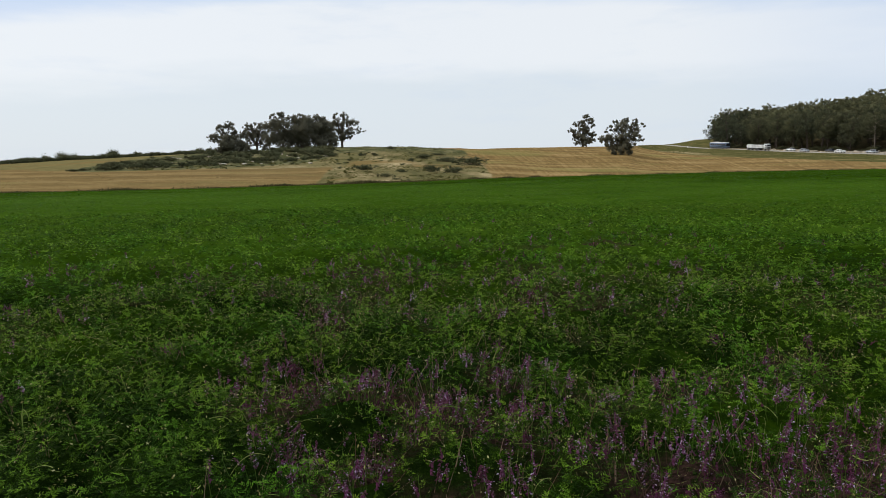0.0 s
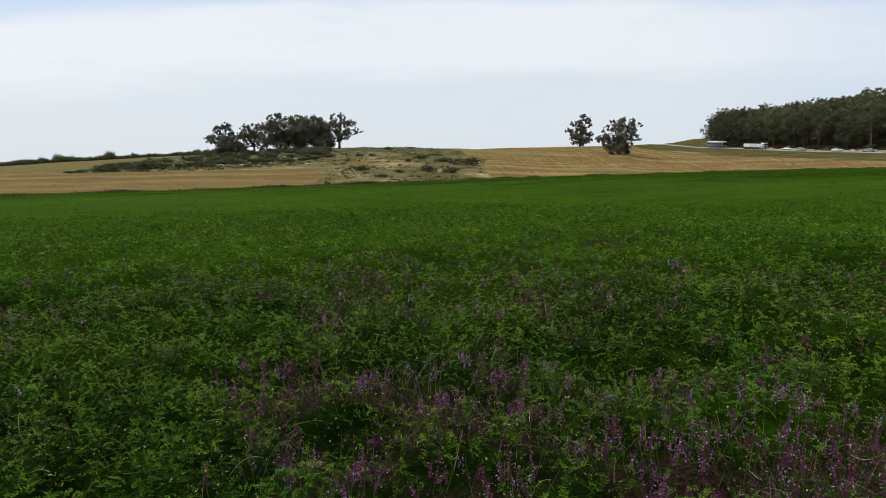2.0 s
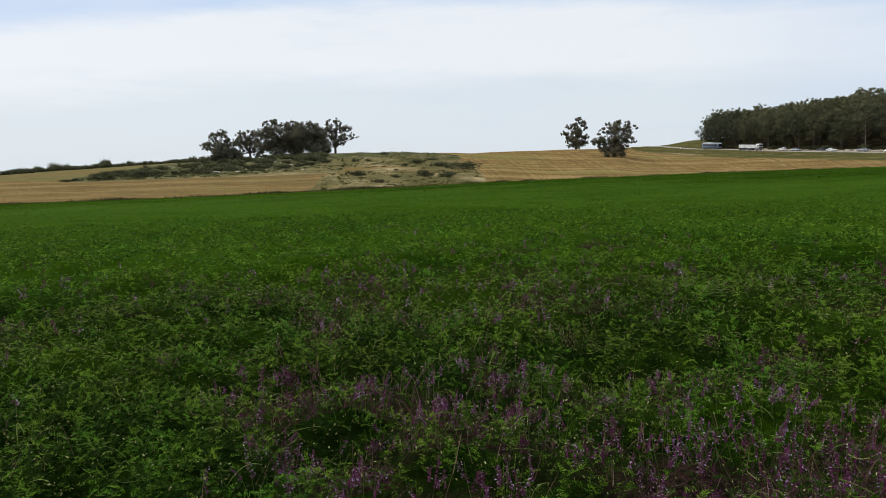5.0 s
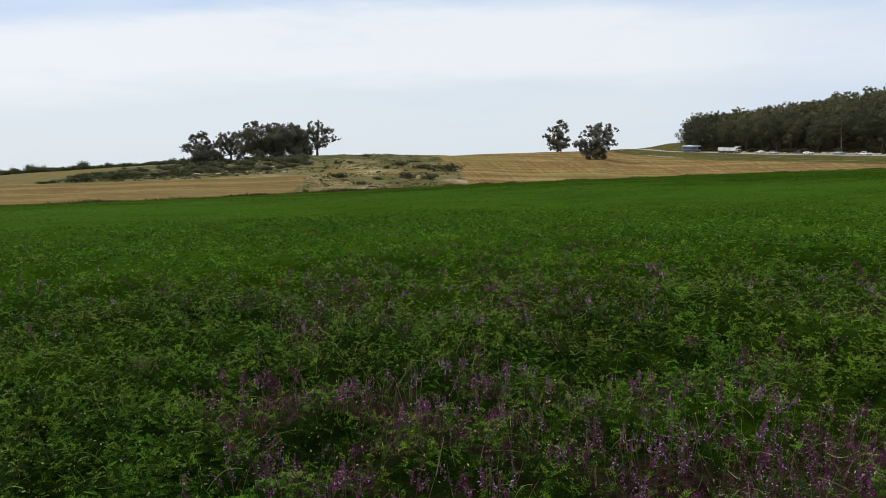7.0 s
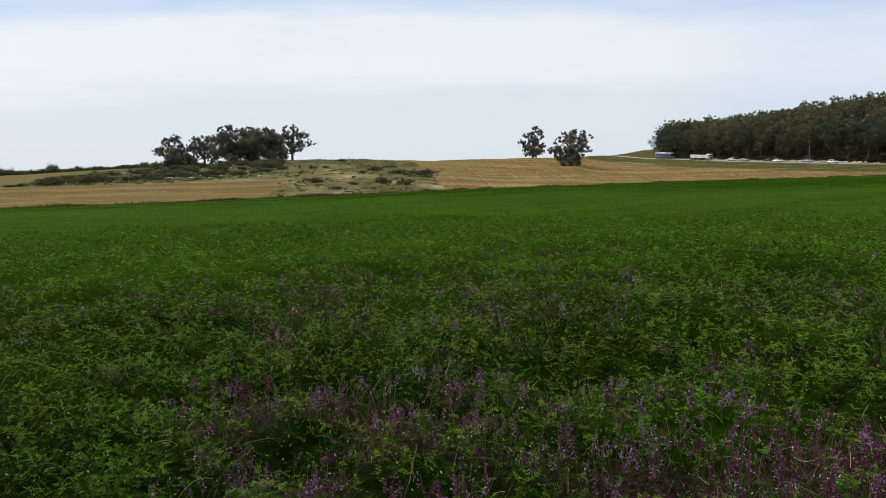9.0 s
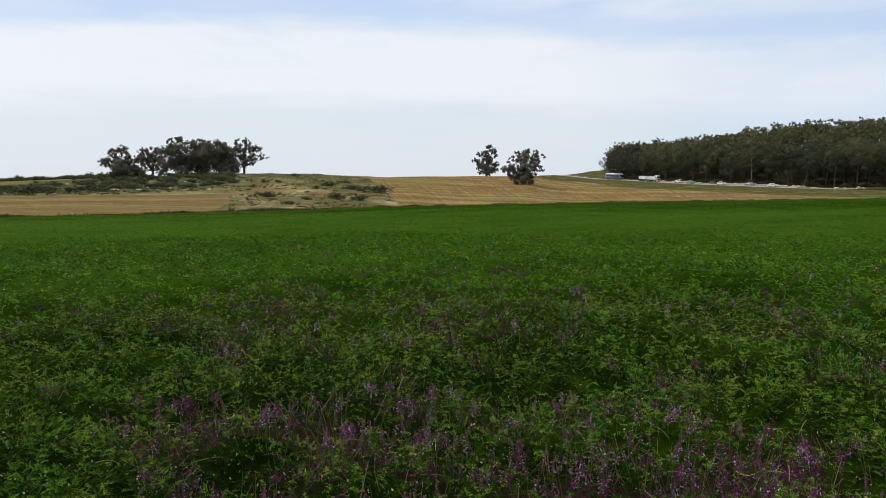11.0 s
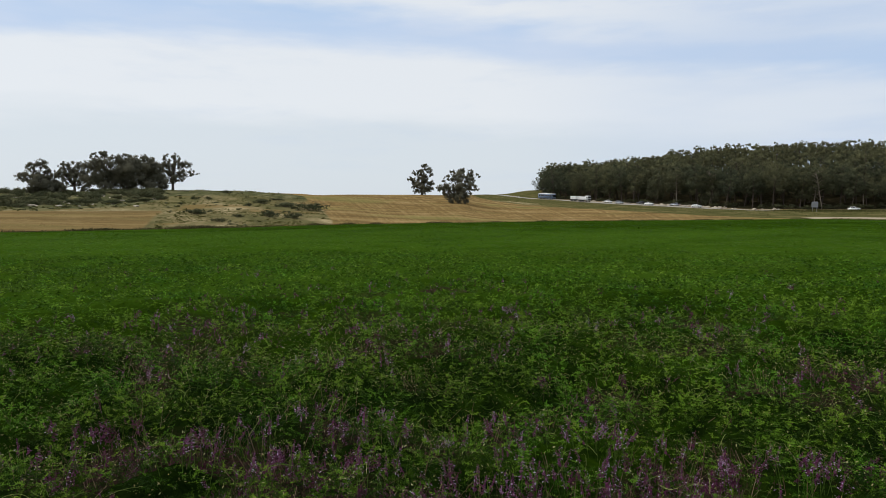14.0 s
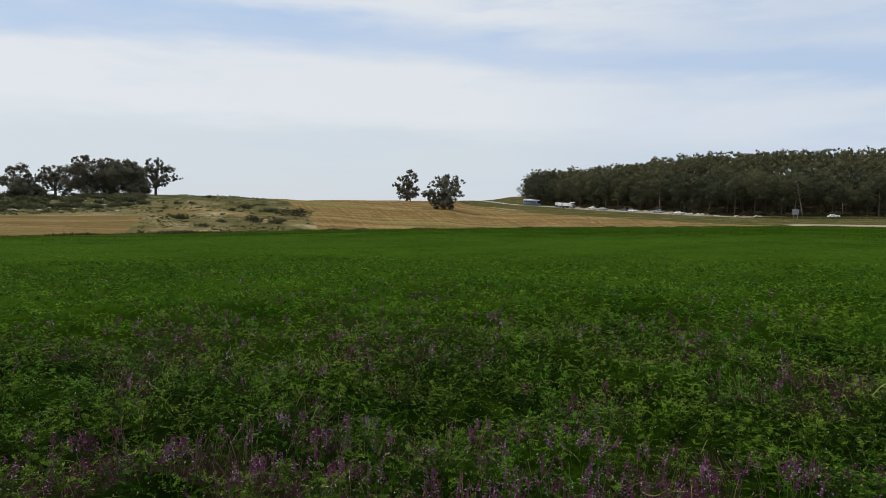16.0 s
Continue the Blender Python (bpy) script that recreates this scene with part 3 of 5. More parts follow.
def leaves(x, y, z, pairs, length, leaflet, width, tone, wild=1.0):
    """Pinnate leaves: pairs of narrow leaflets on a bowed stalk, and one at its tip. wild: how far they stray from lying flat."""
    n = len(x)
    head, lift = rng.uniform(0, 2 * np.pi, n), rng.normal(0.35 * wild, 0.45 * wild, n)
    a = np.stack([np.cos(head) * np.cos(lift), np.sin(head) * np.cos(lift), np.sin(lift)], -1)
    side = unit(np.cross(a, UP) + rng.normal(0, 0.25 * wild, (n, 3)))
    nrm = unit(np.cross(side, a))
    L = length * rng.uniform(0.7, 1.3, n)
    base = np.stack([x, y, z], -1)
    out, tones = [], []
    steps = [(s, sg) for s in np.linspace(0.15, 0.92, pairs) for sg in (-1, 1)] + [(1.0, 0)]
    for s, sg in steps:
        p = base + a * (L * s)[:, None] - UP * (0.28 * L * s * s)[:, None]
        d = unit(a * (0.45 if sg else 1.0) + side * sg * 0.9 + nrm * rng.normal(0.15, 0.3, (n, 1)) * wild + rng.normal(0, 0.18, (n, 3)) * wild)
        w = unit(np.cross(d, nrm + rng.normal(0, 0.5, (n, 3)) * wild))
        l = (leaflet * rng.uniform(0.7, 1.2, n))[:, None]
        h = width * 0.6
        out.append(np.stack([p - w * h * 0.5, p + d * l, p + d * l * 0.35 + w * h], 1))
        tones.append(np.clip(tone + rng.normal(0, 0.05, n) * wild, 0, 1))
    return np.concatenate(out), np.concatenate(tones)


def tone_bands(x, y):
    """Bands of paler and darker crop that follow the field's far edge: shading of dips in the ground, put into the
    tone.
    """
    az, r = polar(x, y)
    return smooth(r, 12, 40) * (0.7 * (vnoise((column(az, EDGE_R) - r), az * 0.9, 11, 37) - 0.5) + 0.3 * (vnoise(x, y, 4, 38) - 0.5))


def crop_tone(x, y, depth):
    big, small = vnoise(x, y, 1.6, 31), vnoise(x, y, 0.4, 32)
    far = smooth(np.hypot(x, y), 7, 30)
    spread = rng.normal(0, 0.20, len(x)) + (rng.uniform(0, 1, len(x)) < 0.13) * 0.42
    # leaves deeper in the canopy get a darker tone: shade put into the colour
    return np.clip(0.405 + 0.15 * smooth(np.hypot(x, y), 6, 12) - 0.08 * smooth(np.hypot(x, y), 25, 70) + (0.16 * (big - 0.5) + 0.18 * (small - 0.5) - depth * 2.6 + spread) * (1 - 0.88 * far) + 0.30 * tone_bands(x, y), 0.02, 0.97)


def build_crop():
    Q, T, S = [], [], []
    LQ, LT = [], []

    def add(q, t, slot):
        if slot is None:
            LQ.append(q)
            LT.append(t)
            return
        Q.append(q)
        T.append(t)
        S.append(np.full(len(q), slot))

    # nearby, leafy shoots: tufts of leaves down each shoot, the youngest and palest at its tip; shade lower down put
    # into a darker tone
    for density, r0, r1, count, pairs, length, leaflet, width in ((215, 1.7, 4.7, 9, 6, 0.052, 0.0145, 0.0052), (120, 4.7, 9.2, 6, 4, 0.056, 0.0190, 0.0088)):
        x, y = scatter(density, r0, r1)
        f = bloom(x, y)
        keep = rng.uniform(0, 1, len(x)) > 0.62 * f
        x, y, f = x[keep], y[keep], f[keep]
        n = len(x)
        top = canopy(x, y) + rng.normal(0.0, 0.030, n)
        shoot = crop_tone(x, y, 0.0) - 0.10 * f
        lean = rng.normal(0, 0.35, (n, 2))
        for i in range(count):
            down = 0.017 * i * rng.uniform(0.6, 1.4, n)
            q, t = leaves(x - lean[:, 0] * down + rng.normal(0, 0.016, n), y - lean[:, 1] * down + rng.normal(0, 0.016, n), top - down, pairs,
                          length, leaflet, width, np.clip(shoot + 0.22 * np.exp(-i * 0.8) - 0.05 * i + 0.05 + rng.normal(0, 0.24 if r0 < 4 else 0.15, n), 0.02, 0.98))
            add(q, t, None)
    # and round about, behind the point of view
    x, y = scatter(24, 0.25, 4.5, 57.0, 319.0)
    x2, y2 = scatter(30, 0.25, 1.35)
    x, y = np.concatenate([x, x2]), np.concatenate([y, y2])
    top = canopy(x, y) + rng.normal(0, 0.03, len(x))
    shoot = crop_tone(x, y, 0.0)
    for i in range(6):
        # each lower layer is coloured darker, as if shaded by the ones above
        q, t = leaves(x + rng.normal(0, 0.03, len(x)), y + rng.normal(0, 0.03, len(x)), top - 0.022 * i, 3, 0.075, 0.030, 0.013, np.clip(shoot + 0.14 - 0.08 * i, 0.02, 0.98))
        add(q, t, None)
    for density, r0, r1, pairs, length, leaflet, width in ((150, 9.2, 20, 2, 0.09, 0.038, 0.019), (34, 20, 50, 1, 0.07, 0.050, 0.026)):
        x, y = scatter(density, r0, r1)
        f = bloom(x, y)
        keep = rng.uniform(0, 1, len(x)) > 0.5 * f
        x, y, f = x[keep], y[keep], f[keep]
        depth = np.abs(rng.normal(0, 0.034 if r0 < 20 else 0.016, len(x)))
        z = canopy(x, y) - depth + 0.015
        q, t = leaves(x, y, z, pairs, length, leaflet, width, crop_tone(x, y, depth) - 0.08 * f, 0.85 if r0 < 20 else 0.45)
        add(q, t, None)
    # far out: whole sprays of leaf
    x, y = scatter(3.0, 50, 180)
    n = len(x)
    z = canopy(x, y) + rng.normal(-0.02, 0.010, n)
    d = unit(np.stack([rng.normal(0, 1, n), rng.normal(0, 1, n), rng.normal(0.0, 0.15, n)], -1))
    w = unit(np.cross(d, UP + rng.normal(0, 0.18, (n, 3))))
    p, s = np.stack([x, y, z], -1), rng.uniform(0.06, 0.14, (n, 1))
    add(np.stack([p - d * s, p + d * s * 0.6 + w * s * 0.6, p + d * s * 0.4 - w * s * 0.6], 1), crop_tone(x, y, rng.uniform(0, 0.05, n)), None)
    # tendrils and pale runner stems that arch over the leaves
    x, y = scatter(80, 1.9, 7.0)
    n, k = len(x), 6
    head, L, rise = rng.uniform(0, 2 * np.pi, n), rng.uniform(0.04, 0.13, n) + 0.05 * rng.uniform(0, 1, n) ** 4, rng.normal(0.5, 0.7, n)
    z0 = canopy(x, y) - 0.03
    bow = rng.normal(0, 0.25, n)
    pts = []
    for i in range(k + 1):
        s = i / k
        h = head + bow * s * 2
        pts.append(np.stack([x + np.cos(h) * L * s, y + np.sin(h) * L * s, z0 + L * (rise * s * 1.5 - 1.1 * rise * s * s) + 0.03], -1))
    wide = rng.uniform(0.0003, 0.0008, n)[:, None] * rng.normal(0, 1, (n, 3))
    tone = rng.uniform(0.15, 0.95, n) ** 1.3
    for i in range(k):
        add(np.stack([pts[i] - wide, pts[i + 1] - wide, pts[i + 1] + wide, pts[i] + wide], 1), tone, 1)
    # pale buds and leaf tips that catch the light
    x, y = scatter(400, 1.9, 7.0)
    n = len(x)
    p = np.stack([x, y, canopy(x, y) + rng.normal(0.005, 0.03, n)], -1)
    d, w = unit(rng.normal(0, 1, (n, 3))), unit(rng.normal(0, 1, (n, 3)))
    s = rng.uniform(0.0034, 0.0072, (n, 1)) * (1 + 0.04 * np.hypot(x, y)[:, None])
    add(np.stack([p, p + d * s + w * s * 0.5, p + d * s * 2, p + d * s - w * s * 0.5], 1), np.clip(rng.uniform(0.0, 1.05, n), 0, 1), 3)
    # withered stalks where the vetch has flowered
    x, y = scatter(330, 1.9, 6.0)
    keep = rng.uniform(0, 1, len(x)) < bloom(x, y)
    x, y = x[keep], y[keep]
    n = len(x)
    p = np.stack([x, y, canopy(x, y) - 0.10], -1)
    d = unit(np.stack([rng.normal(0, 0.45, n), rng.normal(0, 0.45, n), np.ones(n)], -1)) * rng.uniform(0.07, 0.15, (n, 1))
    w = unit(np.cross(d, rng.normal(0, 1, (n, 3)))) * rng.uniform(0.0008, 0.0022, (n, 1))
    add(np.stack([p - w, p + w, p + d + w * 0.5, p + d - w * 0.5], 1), rng.uniform(0, 1, n), 2)
    crop = tagged(new("vetch_crop", quads("vetch_crop", np.concatenate(LQ), VETCH_LEAF, np.concatenate(LT))),
                  "dense green vetch crop with feathery leaves and tendrils", "crop", kind="stuff")
    part("stems_and_buds", quads("stems_and_buds", np.concatenate(Q), [VETCH_LEAF, VETCH_STEM, VETCH_DRY, VETCH_BUD], np.concatenate(T), np.concatenate(S)), VETCH_STEM, crop, "pale tendrils, buds and withered stalks")
    # the inner leaves below, as one thick sheet that ends at the field's edge; shade of the gaps put into its dark near
    # tone
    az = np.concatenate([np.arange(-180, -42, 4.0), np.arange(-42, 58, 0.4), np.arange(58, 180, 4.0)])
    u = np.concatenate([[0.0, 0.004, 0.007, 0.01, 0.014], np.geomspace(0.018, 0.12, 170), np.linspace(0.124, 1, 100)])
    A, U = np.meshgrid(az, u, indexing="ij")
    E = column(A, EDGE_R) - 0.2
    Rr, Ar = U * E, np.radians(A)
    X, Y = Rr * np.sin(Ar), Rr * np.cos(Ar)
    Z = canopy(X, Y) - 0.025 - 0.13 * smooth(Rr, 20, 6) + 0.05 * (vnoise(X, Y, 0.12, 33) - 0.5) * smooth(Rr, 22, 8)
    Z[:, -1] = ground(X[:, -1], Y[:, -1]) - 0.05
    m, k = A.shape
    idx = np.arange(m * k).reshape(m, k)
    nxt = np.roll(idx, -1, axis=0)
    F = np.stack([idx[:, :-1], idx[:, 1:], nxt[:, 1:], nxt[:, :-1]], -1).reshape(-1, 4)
    tone = np.clip(0.45 + 0.9 * (vnoise(X, Y, 1.6, 31) - 0.5) * 0.6 + 0.5 * (vnoise(X, Y, 0.13, 35) - 0.5) * smooth(Rr, 22, 8) - 0.42 + 0.92 * smooth(Rr, 4, 14.5) - 0.36 * smooth(Rr, 30, 75) + 0.45 * tone_bands(X, Y), 0, 1)
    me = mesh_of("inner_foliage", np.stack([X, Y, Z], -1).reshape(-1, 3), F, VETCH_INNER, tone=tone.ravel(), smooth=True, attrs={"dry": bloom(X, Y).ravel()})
    part("inner_foliage", me, VETCH_INNER, crop, "inner leaves of the crop, coloured dark for shade")


def raceme(x, y, z, height, florets, size, tone, pale=0.13):
    """One-sided spikes of drooping florets, their tops at z; a few florets are pale."""
    n = len(x)
    head = rng.uniform(0, 2 * np.pi, n)
    lean = rng.normal(0, 0.28, (n, 2))
    out, tones = [], []
    fdir = np.stack([np.cos(head), np.sin(head), np.zeros(n)], -1)
    for i in range(florets):
        s = i / max(1, florets - 1)
        p = np.stack([x + lean[:, 0] * height * s, y + lean[:, 1] * height * s, z - height * (1 - s)], -1)
        turn = rng.normal(0, 0.8, (n, 3))
        d = unit(fdir + turn * [1, 1, 0.3] - UP * (0.75 - 0.5 * s))
        w = unit(np.cross(d, rng.normal(0, 1, (n, 3))))
        light = rng.uniform(0, 1, n) < pale
        l = (size * (1.2 - 0.55 * s) * rng.uniform(0.8, 1.2, n) * np.where(light, 0.72, 1.0))[:, None]
        p = p + d * np.where(light, 0.012, 0.0)[:, None]
        out.append(np.stack([p, p + d * l * 0.55 + w * l * 0.36, p + d * l - w * l * 0.12], 1))
        tones.append(np.clip(tone + rng.normal(0, 0.10, n) + light * 0.6, 0, 1))
    return np.concatenate(out), np.concatenate(tones)


def build_flowers():
    Q, T = [], []
    for density, r0, r1, many, florets, size in ((40, 1.6, 4.7, 9, 20, 0.0135), (30, 4.7, 9, 6, 10, 0.019), (16, 9, 15, 4, 5, 0.032)):
        cx, cy = scatter(density, r0, r1)
        keep = rng.uniform(0, 1, len(cx)) < bloom(cx, cy)
        cx, cy = cx[keep], cy[keep]
        hue = np.clip(0.24 - 0.10 * smooth(r1, 5, 20) + 0.35 * (vnoise(cx, cy, 0.5, 41) - 0.5) + rng.normal(0, 0.17, len(cx)), 0.03, 0.72)
        low_top = canopy(cx, cy) + rng.normal(0.0, 0.03, len(cx))
        for i in range(many):
            on = rng.uniform(0, 1, len(cx)) < 0.75
            x, y = cx[on] + rng.normal(0, 0.018, on.sum()), cy[on] + rng.normal(0, 0.018, on.sum())
            z = low_top[on] + rng.normal(0.0, 0.022, on.sum())
            q, t = raceme(x, y, z, rng.uniform(0.025, 0.062, on.sum()), florets, size, np.clip(hue[on] + rng.normal(0, 0.10, on.sum()), 0.02, 0.8))
            Q.append(q)
            T.append(t)
    tagged(new("vetch_blossom", quads("vetch_blossom", np.concatenate(Q), VETCH_FLOWER, np.concatenate(T))),
           "purple and violet vetch blossom scattered through the crop", "flowers", kind="stuff")


def flower_kind(seed):
    """One vetch flower: a thin stalk and a drooping purple spike, its foot at the origin."""
    thing = tagged(new("vetch_flower"), "purple vetch flower spike on a thin green stalk", "flower", "vetch flowers in the crop")
    h = random.uniform(0.045, 0.09)
    bow = random.uniform(-0.06, 0.06)
    one = lambda v: np.array([float(v)])
    q, t = raceme(one(bow), one(bow * 0.4), one(0.5 + h), one(h), 44, 0.0145, one(random.uniform(0.28, 0.50)), 0.16)
    part("spike", quads("spike", q, VETCH_FLOWER, t), VETCH_FLOWER, thing, "drooping purple florets")
    v, f = tube([(0, 0, 0), (bow * 0.3, 0, 0.2), (bow, bow * 0.4, 0.5), (bow, bow * 0.4, 0.5 + h)], [0.0022, 0.002, 0.0016, 0.0008], 4)
    part("stalk", mesh_of("stalk", v, f, VETCH_STEM, tone=np.full(len(v), 0.3)), VETCH_STEM, thing, "thin green stalk")
    return thing


# bearings and distances of the thick clusters of bloom
CLUSTERS = [(33.8, 3.16), (34.6, 2.9), (41.3, 3.48), (43.4, 3.28), (42.4, 3.36), (36.5, 3.5), (39.0, 2.96), (44.8, 3.12), (45.2, 5.87), (37.2, 5.25), (41.7, 5.18), (18.6, 5.61), (-1.1, 3.59), (-1.2, 3.12), (-7.0, 3.45), (-3.9, 3.72), (8.0, 3.50), (7.0, 3.08), (8.7, 2.97), (-0.9, 2.30), (4.4, 2.35), (-7.9, 2.28), (-3.3, 3.15), (4.1, 3.58), (6.8, 2.35), (25.6, 3.74), (27.3, 3.61), (28.2, 3.40), (25.1, 3.23), (25.6, 3.11), (22.5, 3.38), (30.5, 3.53), (32.0, 3.19), (32.4, 5.59), (26.4, 3.25), (19.4, 2.90), (-14.6, 2.73), (-12.9, 2.83), (-9.5, 3.77), (-7.2, 3.33), (15.2, 2.94), (18.9, 3.17), (-4.6, 5.89), (17.9, 5.78), (5.1, 5.06), (-0.4, 5.05), (17.0, 2.80), (29.0, 2.85), (26.0, 2.52), (-18.9, 5.84), (-28.3, 6.50), (-21.5, 7.81)]


def place_flowers():
    kinds = [flower_kind(i) for i in range(7)]
    x, y = scatter(60, 2.15, 4.0)
    f = bloom(x, y)
    pick = np.where(rng.uniform(0, 1, len(x)) < f)[0][:110]
    cx, cy = [], []
    for az, r in CLUSTERS:
        for i in range(5 if r < 4.5 else 3):
            a, d = radians(az) + random.gauss(0, 0.018) / r, r + random.gauss(0, 0.025)
            cx.append(d * math.sin(a))
            cy.append(d * math.cos(a))
    x, y = np.concatenate([cx, x[pick]]), np.concatenate([cy, y[pick]])
    pick = range(len(x))
    for i, j in enumerate(pick):
        m = pose(x[j], y[j], float(canopy(x[j:j + 1], y[j:j + 1])[0]) - 0.54 + random.uniform(-0.02, 0.03), random.uniform(-12, 12), random.uniform(-12, 12), random.uniform(0, 360))
        if i < len(kinds):
            kinds[i].matrix_basis = m
        else:
            copy_thing(kinds[i % len(kinds)], m)


build_crop()
build_flowers()
place_flowers()

# ---- trees and shrubs ----


def clump(centre, radius, n, size, squash=0.8, tone=0.45, lit=0.3, corners=4, tuft=14, loose=0.15, solid=False, grain=0.12):
    """Leaves packed in a ragged ball made of smaller tufts."""
    k = max(3, int(n / tuft))
    d = unit(rng.normal(0, 1, (k, 3)))
    tufts = d * (radius * rng.uniform(0.15, 1.0, (k, 1)) ** 0.5) * [1, 1, squash]
    which = rng.integers(0, k, n)
    p = np.asarray(centre) + tufts[which] + rng.normal(0, 1, (n, 3)) * radius * loose
    out = unit(p - np.asarray(centre) - tufts[which] * 0.55 + rng.normal(0, 0.9, (n, 3)) * radius * 0.3)
    if solid:
        out = unit((p - np.asarray(centre)) * [1, 1, 1.4] + rng.normal(0, 1, (n, 3)) * radius * 0.22)
    a = unit(np.cross(out, rng.normal(0, 1, (n, 3))))
    b = unit(np.cross(out, a) + rng.normal(0, 0.25, (n, 3)))
    s = size * rng.uniform(0.55, 1.25, (n, 1))
    q = np.stack([p - a * s, p + b * s * 0.55, p + a * s, p - b * s * 0.55], 1)
    if corners == 3:
        q = np.stack([p - a * s - b * s * 0.55, p - a * s * 0.2 + b * s * 0.8, p + a * s], 1)
    # tone rises with height by lit: bright tops and shaded undersides put into the colour
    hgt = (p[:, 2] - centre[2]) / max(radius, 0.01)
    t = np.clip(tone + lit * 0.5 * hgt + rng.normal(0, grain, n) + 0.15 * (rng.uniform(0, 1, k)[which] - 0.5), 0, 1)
    return q, t


def broad_tree(name, label, az, r, unit_m, blobs, bark, leaf_size=0.20, density=230, base_r=0.38, group=""):
    """A gum tree: forked trunk, limbs to each bough, and loose crowns of leaf on them. blobs: (across, up, radius) in units."""
    x, y, z = spot(az, r)
    thing = tagged(new(name), label, "tree", group)
    thing.matrix_basis = pose(x, y, z - 0.1, 0, 0, -az)
    Q, T, limbs = [], [], []
    top = max(b[1] for b in blobs) * unit_m
    fork = (0.0, 0.0, top * 0.22)
    limbs.append(tube([(0, 0, -0.3), (0.05, 0.02, top * 0.12), fork], [base_r * 1.25, base_r, base_r * 0.85], 8))
    for bx, bz, br in blobs:
        c = np.array([bx * unit_m, random.uniform(-0.45, 0.45) * br * unit_m * 2.0, bz * unit_m])
        rad = br * unit_m * 1.12
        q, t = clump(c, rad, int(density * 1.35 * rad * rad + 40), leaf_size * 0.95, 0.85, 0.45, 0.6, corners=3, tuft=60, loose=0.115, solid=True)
        Q.append(q)
        T.append(t)
        mid = (c[0] * 0.45, c[1] * 0.4, fork[2] + max(0.1, c[2] - fork[2]) * 0.55)
        rr = base_r * (0.22 + 0.14 * min(2.0, rad))
        limbs.append(tube([fork, mid, tuple(c)], [rr, rr * 0.7, rr * 0.25], 5))
    v, f = join_meshes(*limbs)
    part("trunk", mesh_of("trunk", v, f, bark, smooth=True), bark, thing, "grey-brown forked trunk and limbs")
    part("crown", quads("crown", np.concatenate(Q), EUCALYPT, np.concatenate(T)), EUCALYPT, thing, "loose grey-green leaves")
    return thing


GUM_A = [(4.9, 3.2, 1.8), (6.2, 2.2, 1.7), (5.2, 1.0, 1.6), (-4.2, 5.6, 1.8), (-1.6, 8.4, 1.7), (1.0, 9.1, 1.9), (2.6, 7.5, 1.5), (-1.7, 5.8, 2.3), (1.6, 5.2, 2.3), (4.2, 5.8, 1.3), (0.3, 3.2, 2.9), (3.2, 3.2, 2.6), (-3.0, 3.6, 1.1), (-5.2, 5.2, 0.8), (-1.7, 1.2, 1.9), (3.0, 1.2, 1.9)]
GUM_B = [(-4.6, 6.8, 1.3), (-5.0, 1.6, 1.3), (-3.2, 8.8, 1.4), (-0.6, 8.5, 1.8), (2.0, 8.8, 1.6), (-2.0, 6.5, 2.2), (1.3, 6.5, 2.2), (-3.6, 5.2, 1.6), (0.0, 4.6, 1.8), (3.2, 5.2, 1.9), (-4.0, 3.0, 1.3), (3.4, 2.6, 1.6), (-1.6, 3.3, 1.4), (1.5, 3.0, 1.2), (-3.0, 1.0, 1.3), (2.6, 0.9, 1.4)]
GUM_C = [(-3.2, 12.0, 1.2), (0.0, 12.7, 1.6), (2.3, 11.7, 1.1), (-2.0, 10.0, 1.9), (0.6, 8.8, 2.9), (-3.9, 8.2, 2.6), (-1.3, 5.0, 3.2), (-4.5, 4.2, 2.6), (2.6, 5.6, 2.9), (0.5, 1.8, 2.6)]
GUM_D = [(0.0, 11.0, 1.4), (-2.0, 10.0, 1.9), (2.0, 9.4, 2.2), (0.0, 6.8, 3.6), (-2.6, 4.2, 3.2), (2.6, 4.2, 3.2), (0.0, 2.2, 2.6)]
GUM_E = [(-0.6, 10.4, 1.6), (1.3, 9.4, 1.9), (-1.3, 7.5, 2.9), (2.6, 7.5, 2.6), (0.0, 4.2, 3.2), (3.2, 4.2, 2.9), (0.6, 2.0, 2.6), (4.5, 2.2, 2.0)]
GUM_F = [(-2.0, 10.7, 1.2), (1.0, 10.8, 1.5), (3.9, 8.9, 1.8), (5.8, 5.9, 1.2), (7.5, 5.7, 0.6), (-0.6, 6.3, 2.4), (-3.2, 8.1, 1.5), (2.6, 5.9, 1.9), (0.4, 4.0, 1.9), (2.4, 3.8, 1.2), (-3.6, 5.2, 1.7), (1.0, 8.3, 2.0), (-1.6, 8.4, 1.6), (-4.5, 2.0, 1.2), (-3.4, 1.0, 1.2), (-2.4, 2.6, 1.2)]
GUM_G = [(1.1, 11.1, 1.2), (2.5, 9.6, 1.5), (-0.3, 8.9, 1.5), (-2.5, 8.5, 1.2), (-4.3, 6.0, 1.2), (-2.9, 5.3, 1.5), (0.3, 6.4, 2.2), (3.3, 7.8, 1.0), (3.3, 4.5, 1.5), (-0.3, 3.5, 2.4), (2.2, 2.4, 1.7), (-2.5, 1.6, 1.0), (-2.9, 3.1, 1.0), (3.6, 2.3, 1.0), (0.3, 1.0, 1.5)]
